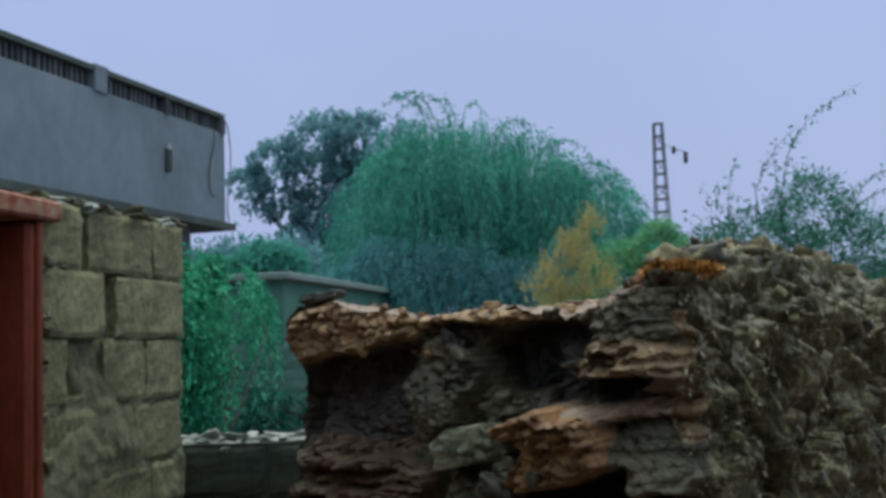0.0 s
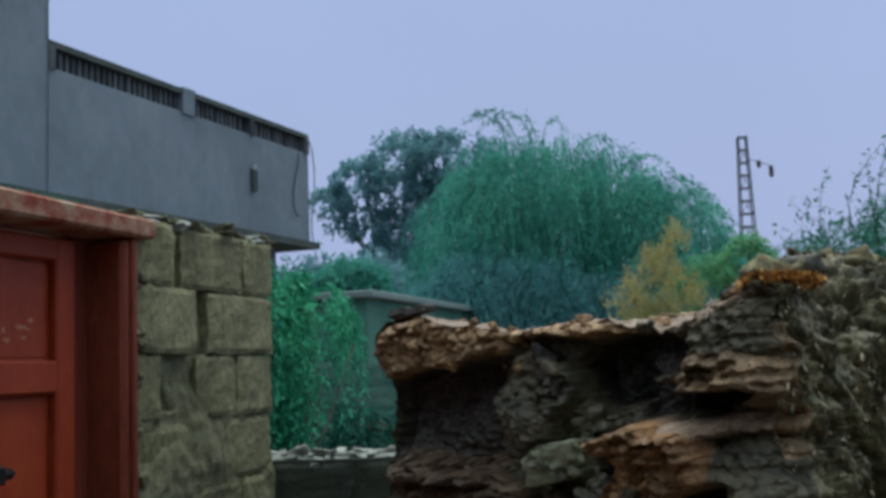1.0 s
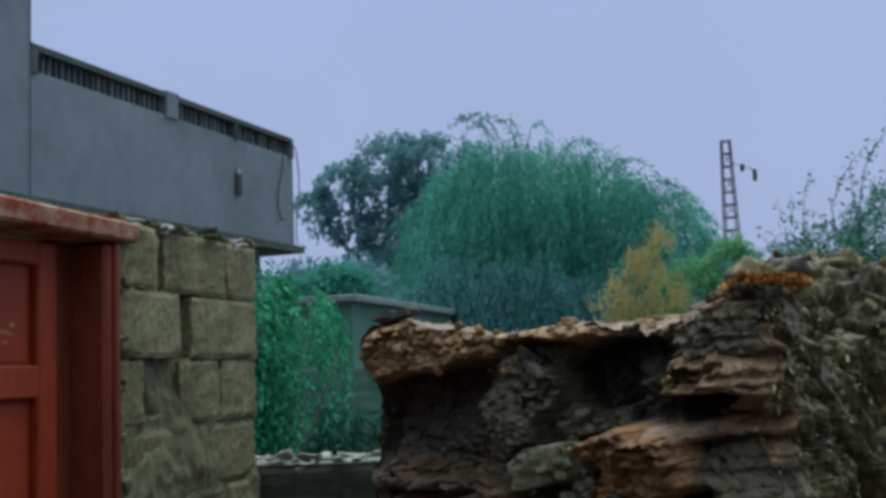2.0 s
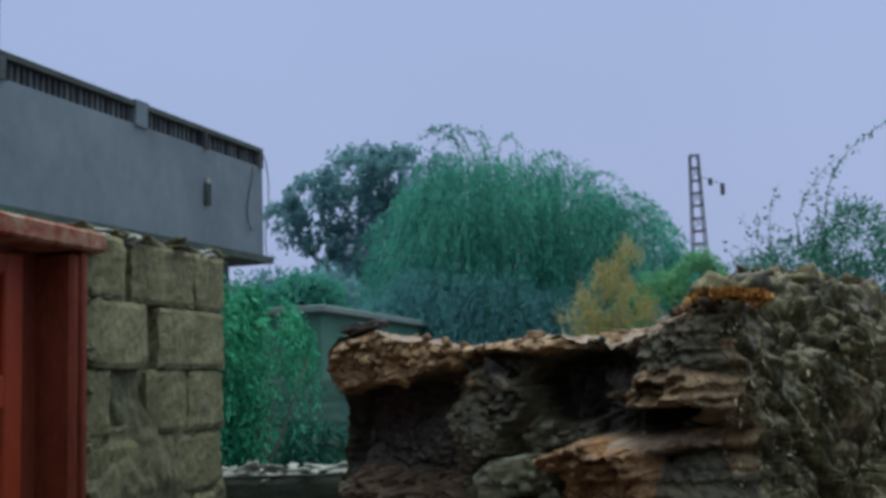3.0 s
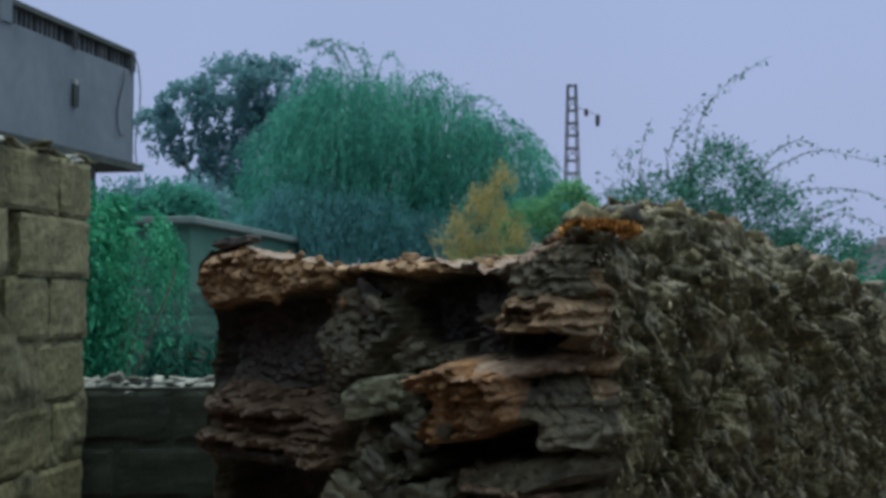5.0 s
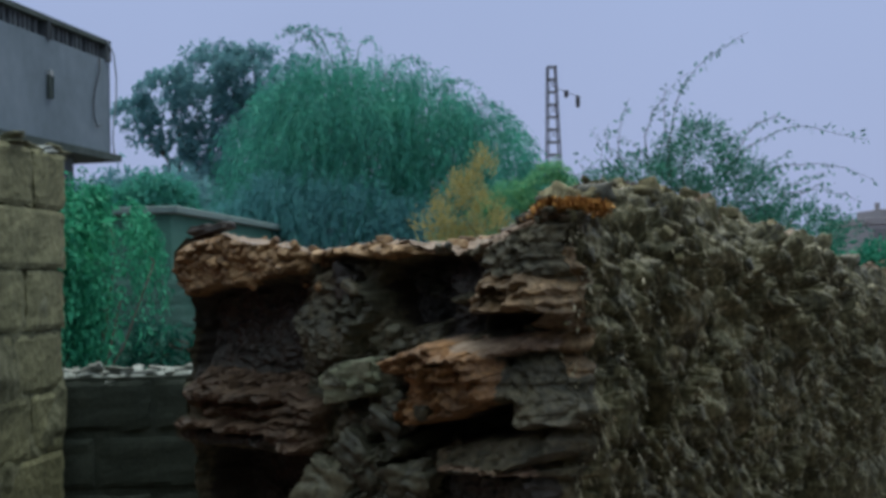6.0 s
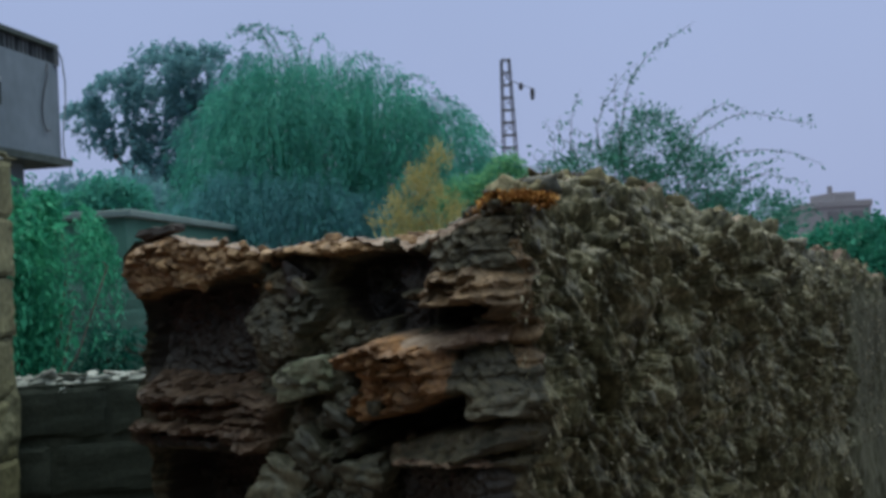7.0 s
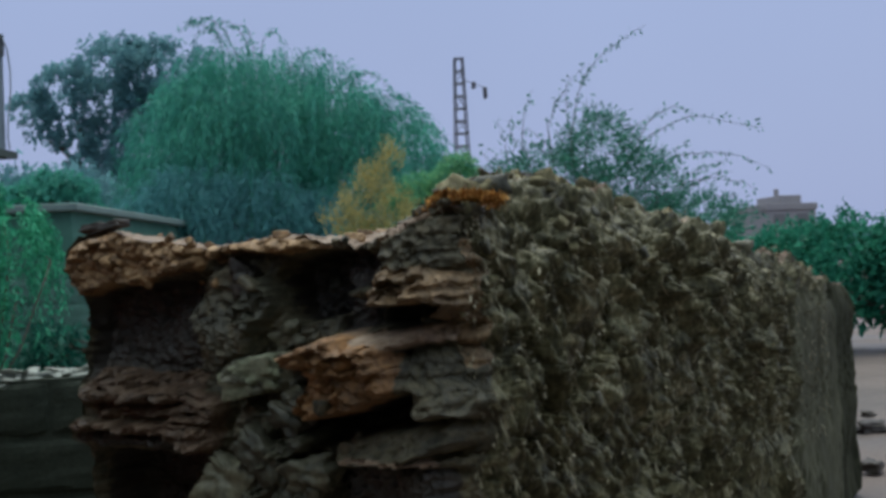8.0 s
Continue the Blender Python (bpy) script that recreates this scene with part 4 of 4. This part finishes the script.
boxed("coping", BAX, (-0.012, -5.0, 3.947), (0.165, -0.167, 3.988), M_SLAB, side_parapet, 0.008)
for s0, s1, z1 in ((2.10, 2.28, 4.0), (0.0, 0.07, 3.944), (1.10, 1.14, 3.944), (3.90, 3.97, 3.944)):
    boxed("parapet_pier", BAX, (s0, -0.16, 3.776), (s1, 0.018, z1), M_HOUSE if z1 > 3.95 else M_GRILLE, parapet, 0.008)
o, bx, by, bz = BAX
bar_turn = Matrix((bx, by, bz)).transposed().to_4x4()
bar_bm = bmesh.new()
bmesh.ops.create_cube(bar_bm, size=1.0)
bmesh.ops.bevel(bar_bm, geom=bar_bm.edges[:], offset=0.06, segments=1, affect="EDGES")
bar_me = bpy.data.meshes.new("baluster")
bar_bm.to_mesh(bar_me)
bar_bm.free()
bar_me.materials.append(M_GRILLE)
s = 0.16
while s < 3.86:
    gap = 0.072 + (0.03 if random.random() < 0.10 else 0.0)
    if not (1.07 < s < 1.2 or 2.03 < s < 2.29):
        m = Matrix.Translation(o + bx * s + by * -0.075 + bz * 3.860) @ bar_turn @ Matrix.Diagonal((0.036, 0.075, 0.172, 1))
        place("baluster", bar_me, parapet, m)
    s += gap
s = -0.24
while s > -4.9:
    m = Matrix.Translation(o + bx * 0.075 + by * s + bz * 3.860) @ bar_turn @ Matrix.Diagonal((0.075, 0.036, 0.172, 1))
    place("baluster", bar_me, side_parapet, m)
    s -= 0.08
stair_tower = boxed("stair_tower", BAX, (3.985, -4.0, 2.805), (9.05, 0.012, 6.1), M_HOUSE, house, 0.012, "taller grey stair tower on the roof")
boxed("stair_tower_roof", BAX, (3.85, -4.1, 6.1), (9.1, 0.2, 6.22), M_SLAB, stair_tower, 0.01)
# rain spout, loose cables
boxed("wall_box", BAX, (1.095, 0.0, 3.43), (1.14, 0.035, 3.47), M_PVC, house, 0.008, "small pale plastic box")
boxed("wall_box", BAX, (1.09, 0.0, 3.22), (1.145, 0.03, 3.42), M_SLAB, house, 0.01, "dark weathered bracket")
loop = [B0 + BA * a + BS * 0.02 + UP * z for a, z in ((0.22, 3.76), (0.23, 3.62), (0.31, 3.45), (0.35, 3.30), (0.34, 3.15), (0.28, 3.06), (0.20, 3.08))]
v, f = tube(loop, [0.007] * len(loop), 6)
place("cable", mesh_of("cable", v, f, M_CABLE, True), house, label="loose dark cable hanging on the parapet")
drop = [B0 + BA * a + BS * 0.03 + UP * z for a, z in ((0.06, 3.97), (-0.05, 3.85), (-0.10, 3.62), (-0.09, 3.40), (-0.03, 3.15), (-0.01, 2.95), (-0.04, 2.82))]
v, f = tube(drop, [0.009] * len(drop), 6)
place("cable", mesh_of("cable", v, f, M_PALECABLE, True), house, label="pale cable hanging off the corner")

# ---- low shed behind the ruin ----
SA, SSD, _ = facing(-12.6)
S0 = Vector((-2.17, 14.9, 0))
SAX = (S0, SA, SSD, UP)
shed = thing("shed", "low grey rendered shed with a pale roof edge", "shed", S0)
boxed("wall", SAX, (0.0, -3.0, 0.0), (5.6, 0.0, 2.40), M_SHED, shed, 0.01)
boxed("roof", SAX, (-0.12, -3.1, 2.40), (5.72, 0.12, 2.50), M_SHEDROOF, shed, 0.015, "pale concrete roof edge")

# ---- lattice pylon ----
pylon = thing("pylon", "narrow steel lattice power pylon above the trees", "pylon", (11.95, 57.5, 0))
PX, PY, PH = 11.86, 57.5, 12.95


def pylon_half(z):
    return 0.21 + 0.33 * (1 - z / PH)


def bar(name, a, b, r, parent, material=M_STEEL):
    v, f = tube([a, b], [r, r], 5)
    return place(name, mesh_of(name, v, f, material), parent)


corners = ((-1, -1), (1, -1), (1, 1), (-1, 1))
for cx, cy in corners:
    h0, h1 = pylon_half(0), pylon_half(PH)
    bar("leg", (PX + cx * h0, PY + cy * h0, 0), (PX + cx * h1, PY + cy * h1, PH), 0.045, pylon)
levels = [PH - 0.05 - 0.68 * k for k in range(19)]
for i, z in enumerate(levels):
    h = pylon_half(z)
    for k in range(4):
        a, b = corners[k], corners[(k + 1) % 4]
        bar("strut", (PX + a[0] * h, PY + a[1] * h, z), (PX + b[0] * h, PY + b[1] * h, z), 0.038, pylon)
        if i % 2 and k in (0, 2) and i + 1 < len(levels):
            h2 = pylon_half(levels[i + 1])
            bar("brace", (PX + a[0] * h, PY + a[1] * h, z), (PX + b[0] * h2, PY + b[1] * h2, levels[i + 1]), 0.022, pylon)
cross_arm = bar("cross_arm", (PX + 0.2, PY - 0.3, PH - 1.25), (PX + 1.5, PY - 0.3, PH - 1.75), 0.02, pylon)
for dx, z0, z1 in ((0.72, PH - 1.35, PH - 1.75), (1.34, PH - 1.65, PH - 2.3)):
    verts, faces = tube([(PX + dx, PY - 0.3, z0 + (z1 - z0) * k / 8) for k in range(9)], [0.05, 0.13, 0.09, 0.14, 0.09, 0.14, 0.09, 0.13, 0.04], 8)
    place("insulator", mesh_of("insulator", verts, faces, M_CABLE), cross_arm, label="dark hanging insulator")

# ---- far house on the horizon ----
FAX = (Vector((35.8, 70, 0)), Vector((1, 0, 0)), Vector((0, -1, 0)), UP)
far_house = thing("far_house", "distant brown flat-roofed house above the hedge", "house", (37.5, 72, 0))
boxed("wall", FAX, (0, -6, 0), (3.7, 0, 4.7), M_FAR, far_house, 0.02)
boxed("parapet", FAX, (-0.1, -6.1, 4.7), (3.8, 0.1, 5.15), M_FAR, far_house, 0.02)
boxed("roof_room", FAX, (1.3, -4, 5.15), (2.9, -0.5, 5.75), M_FAR, far_house, 0.02)
boxed("chimney", FAX, (1.35, -1.5, 5.75), (1.6, -1.2, 6.25), M_FAR, far_house, 0.02)
for x in (0.5, 2.2):
    boxed("window", FAX, (x, 0.0, 3.5), (x + 0.9, 0.05, 4.4), M_WINDOW, far_house, 0.01)

# ---- trees ----


def limb_runs(base, height, tips, radius, seed):
    """A leaning trunk and tapering limbs out to the given tips."""
    r = random.Random(seed)
    base = Vector(base)
    fork = base + Vector((r.uniform(-0.3, 0.3), r.uniform(-0.3, 0.3), height))
    trunk = [base + (fork - base) * t + Vector((0.12 * math.sin(4 * t), 0.1 * math.sin(3 * t + 1), 0)) for t in (0, 0.2, 0.4, 0.6, 0.8, 1)]
    trunk_run = (trunk, [radius * (1.35 - 0.75 * t) for t in (0, 0.2, 0.4, 0.6, 0.8, 1)])
    limbs = []
    for tip in tips:
        tip = Vector(tip)
        mid = fork.lerp(tip, 0.5) + Vector((r.uniform(-0.3, 0.3), r.uniform(-0.3, 0.3), 0.35))
        pts = [trunk[-1], fork.lerp(mid, 0.5), mid, mid.lerp(tip, 0.5), tip]
        limbs.append((pts, [radius * q for q in (0.55, 0.42, 0.3, 0.18, 0.06)]))
    return trunk_run, limbs


def tree(name, label, base, height, lobes, leaf_material, strands, per, reach, fall, leaf, seed, spread=0.5, radius=0.2, fill=3000, gaps=0.0, category="tree", slim=0.34, up=-0.25, gap_size=0.9):
    top = thing(name, label, category, base)
    trunk_run, limbs = limb_runs(base, height, [lobe[:3] for lobe in lobes], radius, seed)
    v, f = tube(*trunk_run, 9)
    trunk = place("trunk", mesh_of("trunk", v, f, M_BARK, True), top)
    for run in limbs:
        v, f = tube(*run, 6)
        place("limb", mesh_of("limb", v, f, M_BARK, True), trunk)
    r = np.random.default_rng(seed)
    b, d, n = droop(lobes, strands, per, reach, fall, leaf, r, spread, up, gaps, gap_size)
    if fill:
        b2, d2, n2 = droop([[*l[:3], l[3] * 0.78, l[4] * 0.78, l[5] * 0.78] for l in lobes], fill, 2, reach * 0.5, fall * 0.4, leaf * 2.2, r, 1.2, -0.9, gaps, gap_size)
        b, d, n = np.concatenate([b, b2]), np.concatenate([d, d2]), np.concatenate([n, n2])
    tagged(place("crown", leaf_mesh("crown", b, d, n, n * slim, leaf_material), top), kind="stuff")
    return top


def sprays(parent, arcs, leaf, material, seed, radius=0.02, density=26, slim=0.35):
    """Bare arching twigs with a few leaves along them, each from a start over a crest to a tip."""
    r = np.random.default_rng(seed)
    base, along = [], []
    for a, c, e in arcs:
        a, c, e = Vector(a), Vector(c), Vector(e)
        pts = [a * (1 - t) ** 2 + c * 2 * t * (1 - t) + e * t * t for t in np.linspace(0, 1, 12)]
        pts = [p + Vector(r.normal(0, 0.012, 3)) * (1 + radius * 20) for p in pts]
        v, f = tube(pts, [radius * (1 - 0.75 * k / 11) for k in range(12)], 4)
        place("twig", mesh_of("twig", v, f, M_TWIG), parent)
        span = (e - a).length
        for t in r.uniform(0.12, 1, int(density * span)):
            p = a * (1 - t) ** 2 + c * 2 * t * (1 - t) + e * t * t
            base.append(np.array(p) + r.normal(0, leaf * 0.35, 3))
            along.append(np.array((c - a) * (1 - t) + (e - c) * t) * 0.6 / max(0.1, span) + r.normal(0, 0.55, 3) + np.array([0, 0, -0.5]))
    n = leaf * r.uniform(0.5, 1.4, len(base))
    return tagged(place("twig_leaves", leaf_mesh("twig_leaves", np.array(base), np.array(along), n, n * slim, material), parent), kind="stuff")


big = tree("weeping_tree", "broad green tree with drooping feathery branches", (0.9, 22.6, 0), 2.4,
           [(0.0, 22, 4.6, 1.7, 1.9, 1.5), (-0.85, 21.8, 4.1, 1.2, 1.6, 1.3), (1.1, 22, 4.55, 1.7, 1.8, 1.5), (2.6, 22, 3.8, 1.5, 1.6, 1.35), (3.6, 22.2, 2.9, 1.0, 1.3, 1.1), (4.15, 22, 2.9, 0.75, 1.0, 0.95), (1.9, 22, 4.4, 1.4, 1.5, 1.25), (-0.5, 22, 4.8, 0.9, 1.2, 0.9),
            (0.4, 21.6, 3.0, 2.2, 1.5, 1.4), (2.4, 21.7, 2.6, 2.0, 1.4, 1.4), (-1.0, 21.8, 2.9, 1.1, 1.3, 1.2)],
           M_LEAF_MAIN, 7400, 22, 0.6, 1.8, 0.13, 21, 0.15, 0.28, 1500, 0.12, slim=0.17, gap_size=1.6)
sprays(big, [((0.0, 21.6, 5.7), (-0.5, 21.6, 6.8), (-1.05, 21.6, 6.3)), ((0.3, 21.6, 5.8), (0.1, 21.6, 6.75), (-0.45, 21.6, 6.4)), ((0.1, 21.6, 5.7), (-0.3, 21.6, 6.85), (-0.9, 21.6, 6.45)), ((0.4, 21.6, 5.8), (0.3, 21.6, 6.6), (0.0, 21.6, 6.35)), ((0.5, 21.6, 5.7), (0.6, 21.6, 6.7), (1.05, 21.6, 6.0)),
             ((1.0, 21.6, 5.4), (1.5, 21.6, 6.3), (2.1, 21.6, 5.6)), ((1.9, 21.6, 5.0), (2.5, 21.6, 5.9), (3.1, 21.6, 5.1)), ((2.6, 21.6, 4.7), (3.2, 21.6, 5.4), (3.8, 21.6, 4.5)), ((3.2, 21.6, 4.2), (3.8, 21.6, 4.8), (4.3, 21.6, 3.9)),
             ((3.6, 21.6, 3.6), (4.3, 21.6, 4.1), (4.75, 21.6, 3.2)), ((-0.2, 21.6, 5.8), (-0.3, 21.6, 6.6), (-0.75, 21.6, 6.2))], 0.085, M_LEAF_MAIN, 22, 0.008, 80)
tree("broadleaf_tree", "dark green broad-leaved tree, leaves blued for haze, with gaps in its crown", (-2.9, 29.5, 0), 3.0,
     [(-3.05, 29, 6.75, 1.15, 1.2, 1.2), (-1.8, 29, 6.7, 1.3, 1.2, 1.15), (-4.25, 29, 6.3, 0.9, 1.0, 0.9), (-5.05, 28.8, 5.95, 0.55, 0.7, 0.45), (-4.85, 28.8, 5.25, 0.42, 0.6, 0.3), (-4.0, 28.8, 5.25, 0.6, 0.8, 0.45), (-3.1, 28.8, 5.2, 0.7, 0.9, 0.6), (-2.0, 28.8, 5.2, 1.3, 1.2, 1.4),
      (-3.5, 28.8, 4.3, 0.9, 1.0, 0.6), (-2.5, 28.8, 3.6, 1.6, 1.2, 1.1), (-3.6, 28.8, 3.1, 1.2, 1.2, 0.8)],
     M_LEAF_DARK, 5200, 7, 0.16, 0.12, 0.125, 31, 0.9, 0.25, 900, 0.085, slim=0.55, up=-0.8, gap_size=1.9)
# Added foliage; shade and rain haze under the tree put into its leaf colour.
tree("crown_shade_foliage", "added blue-green foliage under the weeping tree, shade and haze in its colour", (-0.4, 20.2, 0), 0.9,
     [(-1.8, 20.3, 2.3, 0.7, 0.5, 0.8), (-0.9, 20.2, 2.6, 1.0, 0.5, 1.0), (0.2, 20.2, 2.5, 1.2, 0.5, 1.0), (1.3, 20.3, 2.2, 1.0, 0.5, 0.9), (2.2, 20.3, 1.9, 0.9, 0.5, 0.7)], M_LEAF_SHADE, 1700, 18, 0.3, 1.3, 0.13, 35, 0.15, 0.1, 300, slim=0.16)
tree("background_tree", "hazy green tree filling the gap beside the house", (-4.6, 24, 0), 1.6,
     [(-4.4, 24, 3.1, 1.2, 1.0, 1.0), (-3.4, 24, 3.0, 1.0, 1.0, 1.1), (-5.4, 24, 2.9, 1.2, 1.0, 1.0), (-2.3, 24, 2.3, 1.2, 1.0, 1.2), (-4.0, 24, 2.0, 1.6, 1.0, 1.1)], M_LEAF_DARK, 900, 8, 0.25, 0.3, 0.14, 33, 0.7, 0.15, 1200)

tree("mist_green_bush", "rounded green bush behind the shed", (-3.2, 19.2, 0), 0.9,
     [(-3.1, 19, 2.95, 0.5, 0.4, 0.5), (-2.75, 19, 2.85, 0.4, 0.4, 0.5), (-3.6, 19.1, 2.75, 0.5, 0.4, 0.5), (-2.5, 19.1, 2.4, 0.4, 0.4, 0.4), (-3.1, 19, 1.9, 0.9, 0.4, 0.8)], M_LEAF_MAIN, 1500, 9, 0.15, 0.3, 0.08, 34, 0.5, 0.08, 1200)

# creeper thicket between the gate wall and the ruin
tree("creeper_thicket", "dense bright green hanging creeper behind the low wall", (-1.1, 5.6, 0), 0.7,
     [(-1.42, 5.7, 1.72, 0.36, 0.35, 0.34), (-1.14, 5.75, 1.74, 0.17, 0.3, 0.24), (-1.8, 5.7, 1.6, 0.5, 0.4, 0.5), (-1.22, 5.75, 1.42, 0.20, 0.3, 0.30), (-1.45, 5.6, 1.2, 0.3, 0.3, 0.4), (-1.02, 5.8, 1.66, 0.10, 0.2, 0.16)],
     M_LEAF_VINE, 2900, 18, 0.09, 0.5, 0.036, 41, 0.35, 0.014, 1600, 0.14, slim=0.34, gap_size=4.0)
tree("dusky_shrub", "dark green shrub in the yard behind the low wall", (-0.9, 6.3, 0), 0.5,
     [(-1.30, 6.3, 1.00, 0.35, 0.3, 0.26), (-0.95, 6.4, 0.98, 0.30, 0.3, 0.26), (-0.60, 6.4, 1.0, 0.3, 0.3, 0.28), (-0.3, 6.4, 0.95, 0.3, 0.3, 0.25), (-0.8, 6.3, 0.7, 0.8, 0.35, 0.3)],
     M_LEAF_YARD, 1500, 12, 0.10, 0.25, 0.04, 43, 0.5, 0.04, 900, 0.1, slim=0.3, gap_size=4.0)
# grey block wall across the yard, in front of the shed
YAX = (Vector((-3.2, 9.05, 0)), Vector((1, -0.02, 0)).normalized(), Vector((-0.02, -1, 0)).normalized(), UP)
yard_wall = thing("wall_yard", "grey block wall across the yard, tinted green for haze", "wall", YAX[0], kind="structure")
v, f = rough_sheet(YAX, 0.0, 3.6, 0.0, 1.47, 0.0, 0.012, 0.03, 6, 0.02)
place("mortar", mesh_of("mortar", v, f, M_YARD), yard_wall)
for r in range(3):
    for k in range(9):
        a = 0.01 + 0.4 * k + 0.2 * (r % 2)
        lay(YAX, a, min(3.59, a + 0.385), 1.275 - 0.2 * r, 1.46 - 0.2 * r, -0.17, 0.012, YARD_BLOCKS, yard_wall)
# yellowing bush and its green neighbour
tree("yellowing_bush", "upright bush with yellow-brown dying leaves", (1.7, 14, 0), 1.0,
     [(1.97, 14, 2.72, 0.10, 0.2, 0.32), (1.80, 14, 2.45, 0.14, 0.2, 0.34), (1.62, 14, 2.35, 0.12, 0.2, 0.34), (1.27, 14, 2.10, 0.17, 0.2, 0.32), (1.45, 14, 1.95, 0.22, 0.25, 0.30), (2.0, 14, 2.1, 0.2, 0.25, 0.38), (2.2, 14, 1.85, 0.16, 0.2, 0.3), (1.7, 14, 1.7, 0.45, 0.3, 0.4)],
     M_LEAF_YELLOW, 700, 11, 0.10, -0.18, 0.07, 51, 0.4, 0.018, 60, 0.16, slim=0.16, gap_size=3.0)
tree("green_bush", "low yellow-green bush behind the ruin", (2.8, 14.6, 0), 0.8,
     [(2.45, 14.6, 2.3, 0.4, 0.35, 0.45), (2.95, 14.6, 2.45, 0.36, 0.3, 0.5), (3.3, 14.6, 2.25, 0.36, 0.3, 0.42), (2.15, 14.5, 2.05, 0.30, 0.3, 0.42), (1.75, 14.6, 1.9, 0.3, 0.3, 0.45), (2.8, 14.6, 1.4, 0.8, 0.4, 0.6), (3.0, 14.6, 2.8, 0.16, 0.2, 0.22)],
     M_LEAF_LIME, 1900, 10, 0.16, 0.05, 0.075, 52, 0.4, 0.05, 600, 0.12, slim=0.24, gap_size=2.5)

# thorn shrub with long bare sprays
shrub = tree("thorn_shrub", "sparse thorn shrub with long arching bare twigs", (2.9, 8.2, 0), 0.9,
             [(2.35, 8, 2.0, 0.36, 0.35, 0.28), (2.80, 8, 2.16, 0.20, 0.3, 0.42), (3.05, 8, 1.95, 0.33, 0.3, 0.30), (2.75, 8, 1.6, 0.7, 0.4, 0.35), (3.5, 8, 1.65, 0.4, 0.3, 0.25), (2.1, 8, 1.7, 0.25, 0.3, 0.25)],
             M_LEAF_SHRUB, 1700, 9, 0.16, -0.04, 0.042, 61, 0.5, 0.04, 300, slim=0.26)
sprays(shrub, [((2.6, 8, 1.9), (2.35, 8, 2.9), (3.2, 8, 3.25)), ((2.5, 8, 1.9), (2.15, 8, 2.6), (2.75, 8, 2.95)), ((2.45, 8, 1.8), (2.0, 8, 2.3), (2.25, 8, 2.75)), ((2.4, 8, 1.8), (1.95, 8, 2.0), (1.85, 8, 2.32)), ((2.6, 8, 1.9), (2.5, 8, 2.5), (2.55, 8, 2.85)),
               ((2.3, 8, 1.8), (2.0, 8, 2.2), (2.1, 8, 2.55)), ((2.7, 8, 1.9), (2.6, 8, 2.4), (2.7, 8, 2.7)), ((2.9, 8, 2.1), (3.4, 8, 2.75), (4.15, 8, 2.42)), ((3.0, 8, 2.0), (3.5, 8, 2.45), (4.2, 8, 2.1)), ((3.0, 8, 2.2), (3.2, 8, 2.7), (3.55, 8, 2.58)),
               ((3.3, 8, 1.8), (3.6, 8, 2.2), (4.05, 8, 1.95)), ((3.2, 8, 1.8), (3.5, 8, 2.1), (3.75, 8, 2.05)), ((2.1, 8, 1.7), (1.8, 8, 1.9), (1.7, 8, 2.1)), ((3.4, 8, 1.6), (3.8, 8, 2.0), (4.15, 8, 1.75)), ((3.3, 8, 1.7), (3.6, 8, 1.95), (3.9, 8, 1.9))],
       0.045, M_LEAF_SHRUB, 62, 0.005, 50, 0.4)
fan = random.Random(63)
thin = []
for k in range(46):
    a = Vector((fan.uniform(2.0, 3.3), 8 + fan.uniform(-0.2, 0.2), fan.uniform(1.65, 2.0)))
    lean = fan.gauss(0, 0.5) + (a.x - 2.6) * 0.5
    reach = fan.uniform(0.35, 0.85)
    c = a + Vector((lean * reach * 0.35, 0, reach * 0.75))
    e = a + Vector((lean * reach, fan.uniform(-0.1, 0.1), reach * fan.uniform(0.55, 1.0)))
    thin.append((a, c, e))
sprays(shrub, thin, 0.04, M_LEAF_SHRUB, 64, 0.003, 40, 0.4)

# hedge along the far side of the open ground
hedge = tree("hedge", "dense dark green hedge beyond the wet ground", (9.5, 14.6, 0), 0.5,
             [(x, 14.5 + 0.25 * math.sin(3 * x), 1.0 + 0.08 * math.sin(2.3 * x), 0.8, 0.7, 1.08) for x in (4.6, 5.6, 6.6, 7.6, 8.6, 9.6, 10.6, 11.6, 12.6, 13.8)],
             M_LEAF_HEDGE, 2600, 9, 0.14, 0.22, 0.09, 71, 0.7, 0.08, 3000, category="hedge", slim=0.5)
woods = np.random.default_rng(81)
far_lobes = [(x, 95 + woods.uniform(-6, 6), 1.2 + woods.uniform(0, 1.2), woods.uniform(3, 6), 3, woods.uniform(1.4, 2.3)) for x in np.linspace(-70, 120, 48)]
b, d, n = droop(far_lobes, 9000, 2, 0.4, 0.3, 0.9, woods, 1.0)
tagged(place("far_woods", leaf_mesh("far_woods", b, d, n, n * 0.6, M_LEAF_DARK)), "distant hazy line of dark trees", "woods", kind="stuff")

# clods on the wet ground
for k, (x, y, r) in enumerate(((4.9, 7.93, 0.11), (4.02, 6.48, 0.09), (4.35, 6.75, 0.05), (4.25, 7.2, 0.04), (5.3, 8.6, 0.06))):
    ob = place("stone", rock_mesh("stone", 30 + k, M_DARKROCK_SHADE, 7, 0.55), None, pose(x, y, r * 0.2, 0, 0, 40 * k) @ Matrix.Diagonal((r * 1.7, r * 1.3, r * 0.75, 1)))
    tagged(ob, "dark wet stone lying on the bare earth", "stone", "stones on the ground")
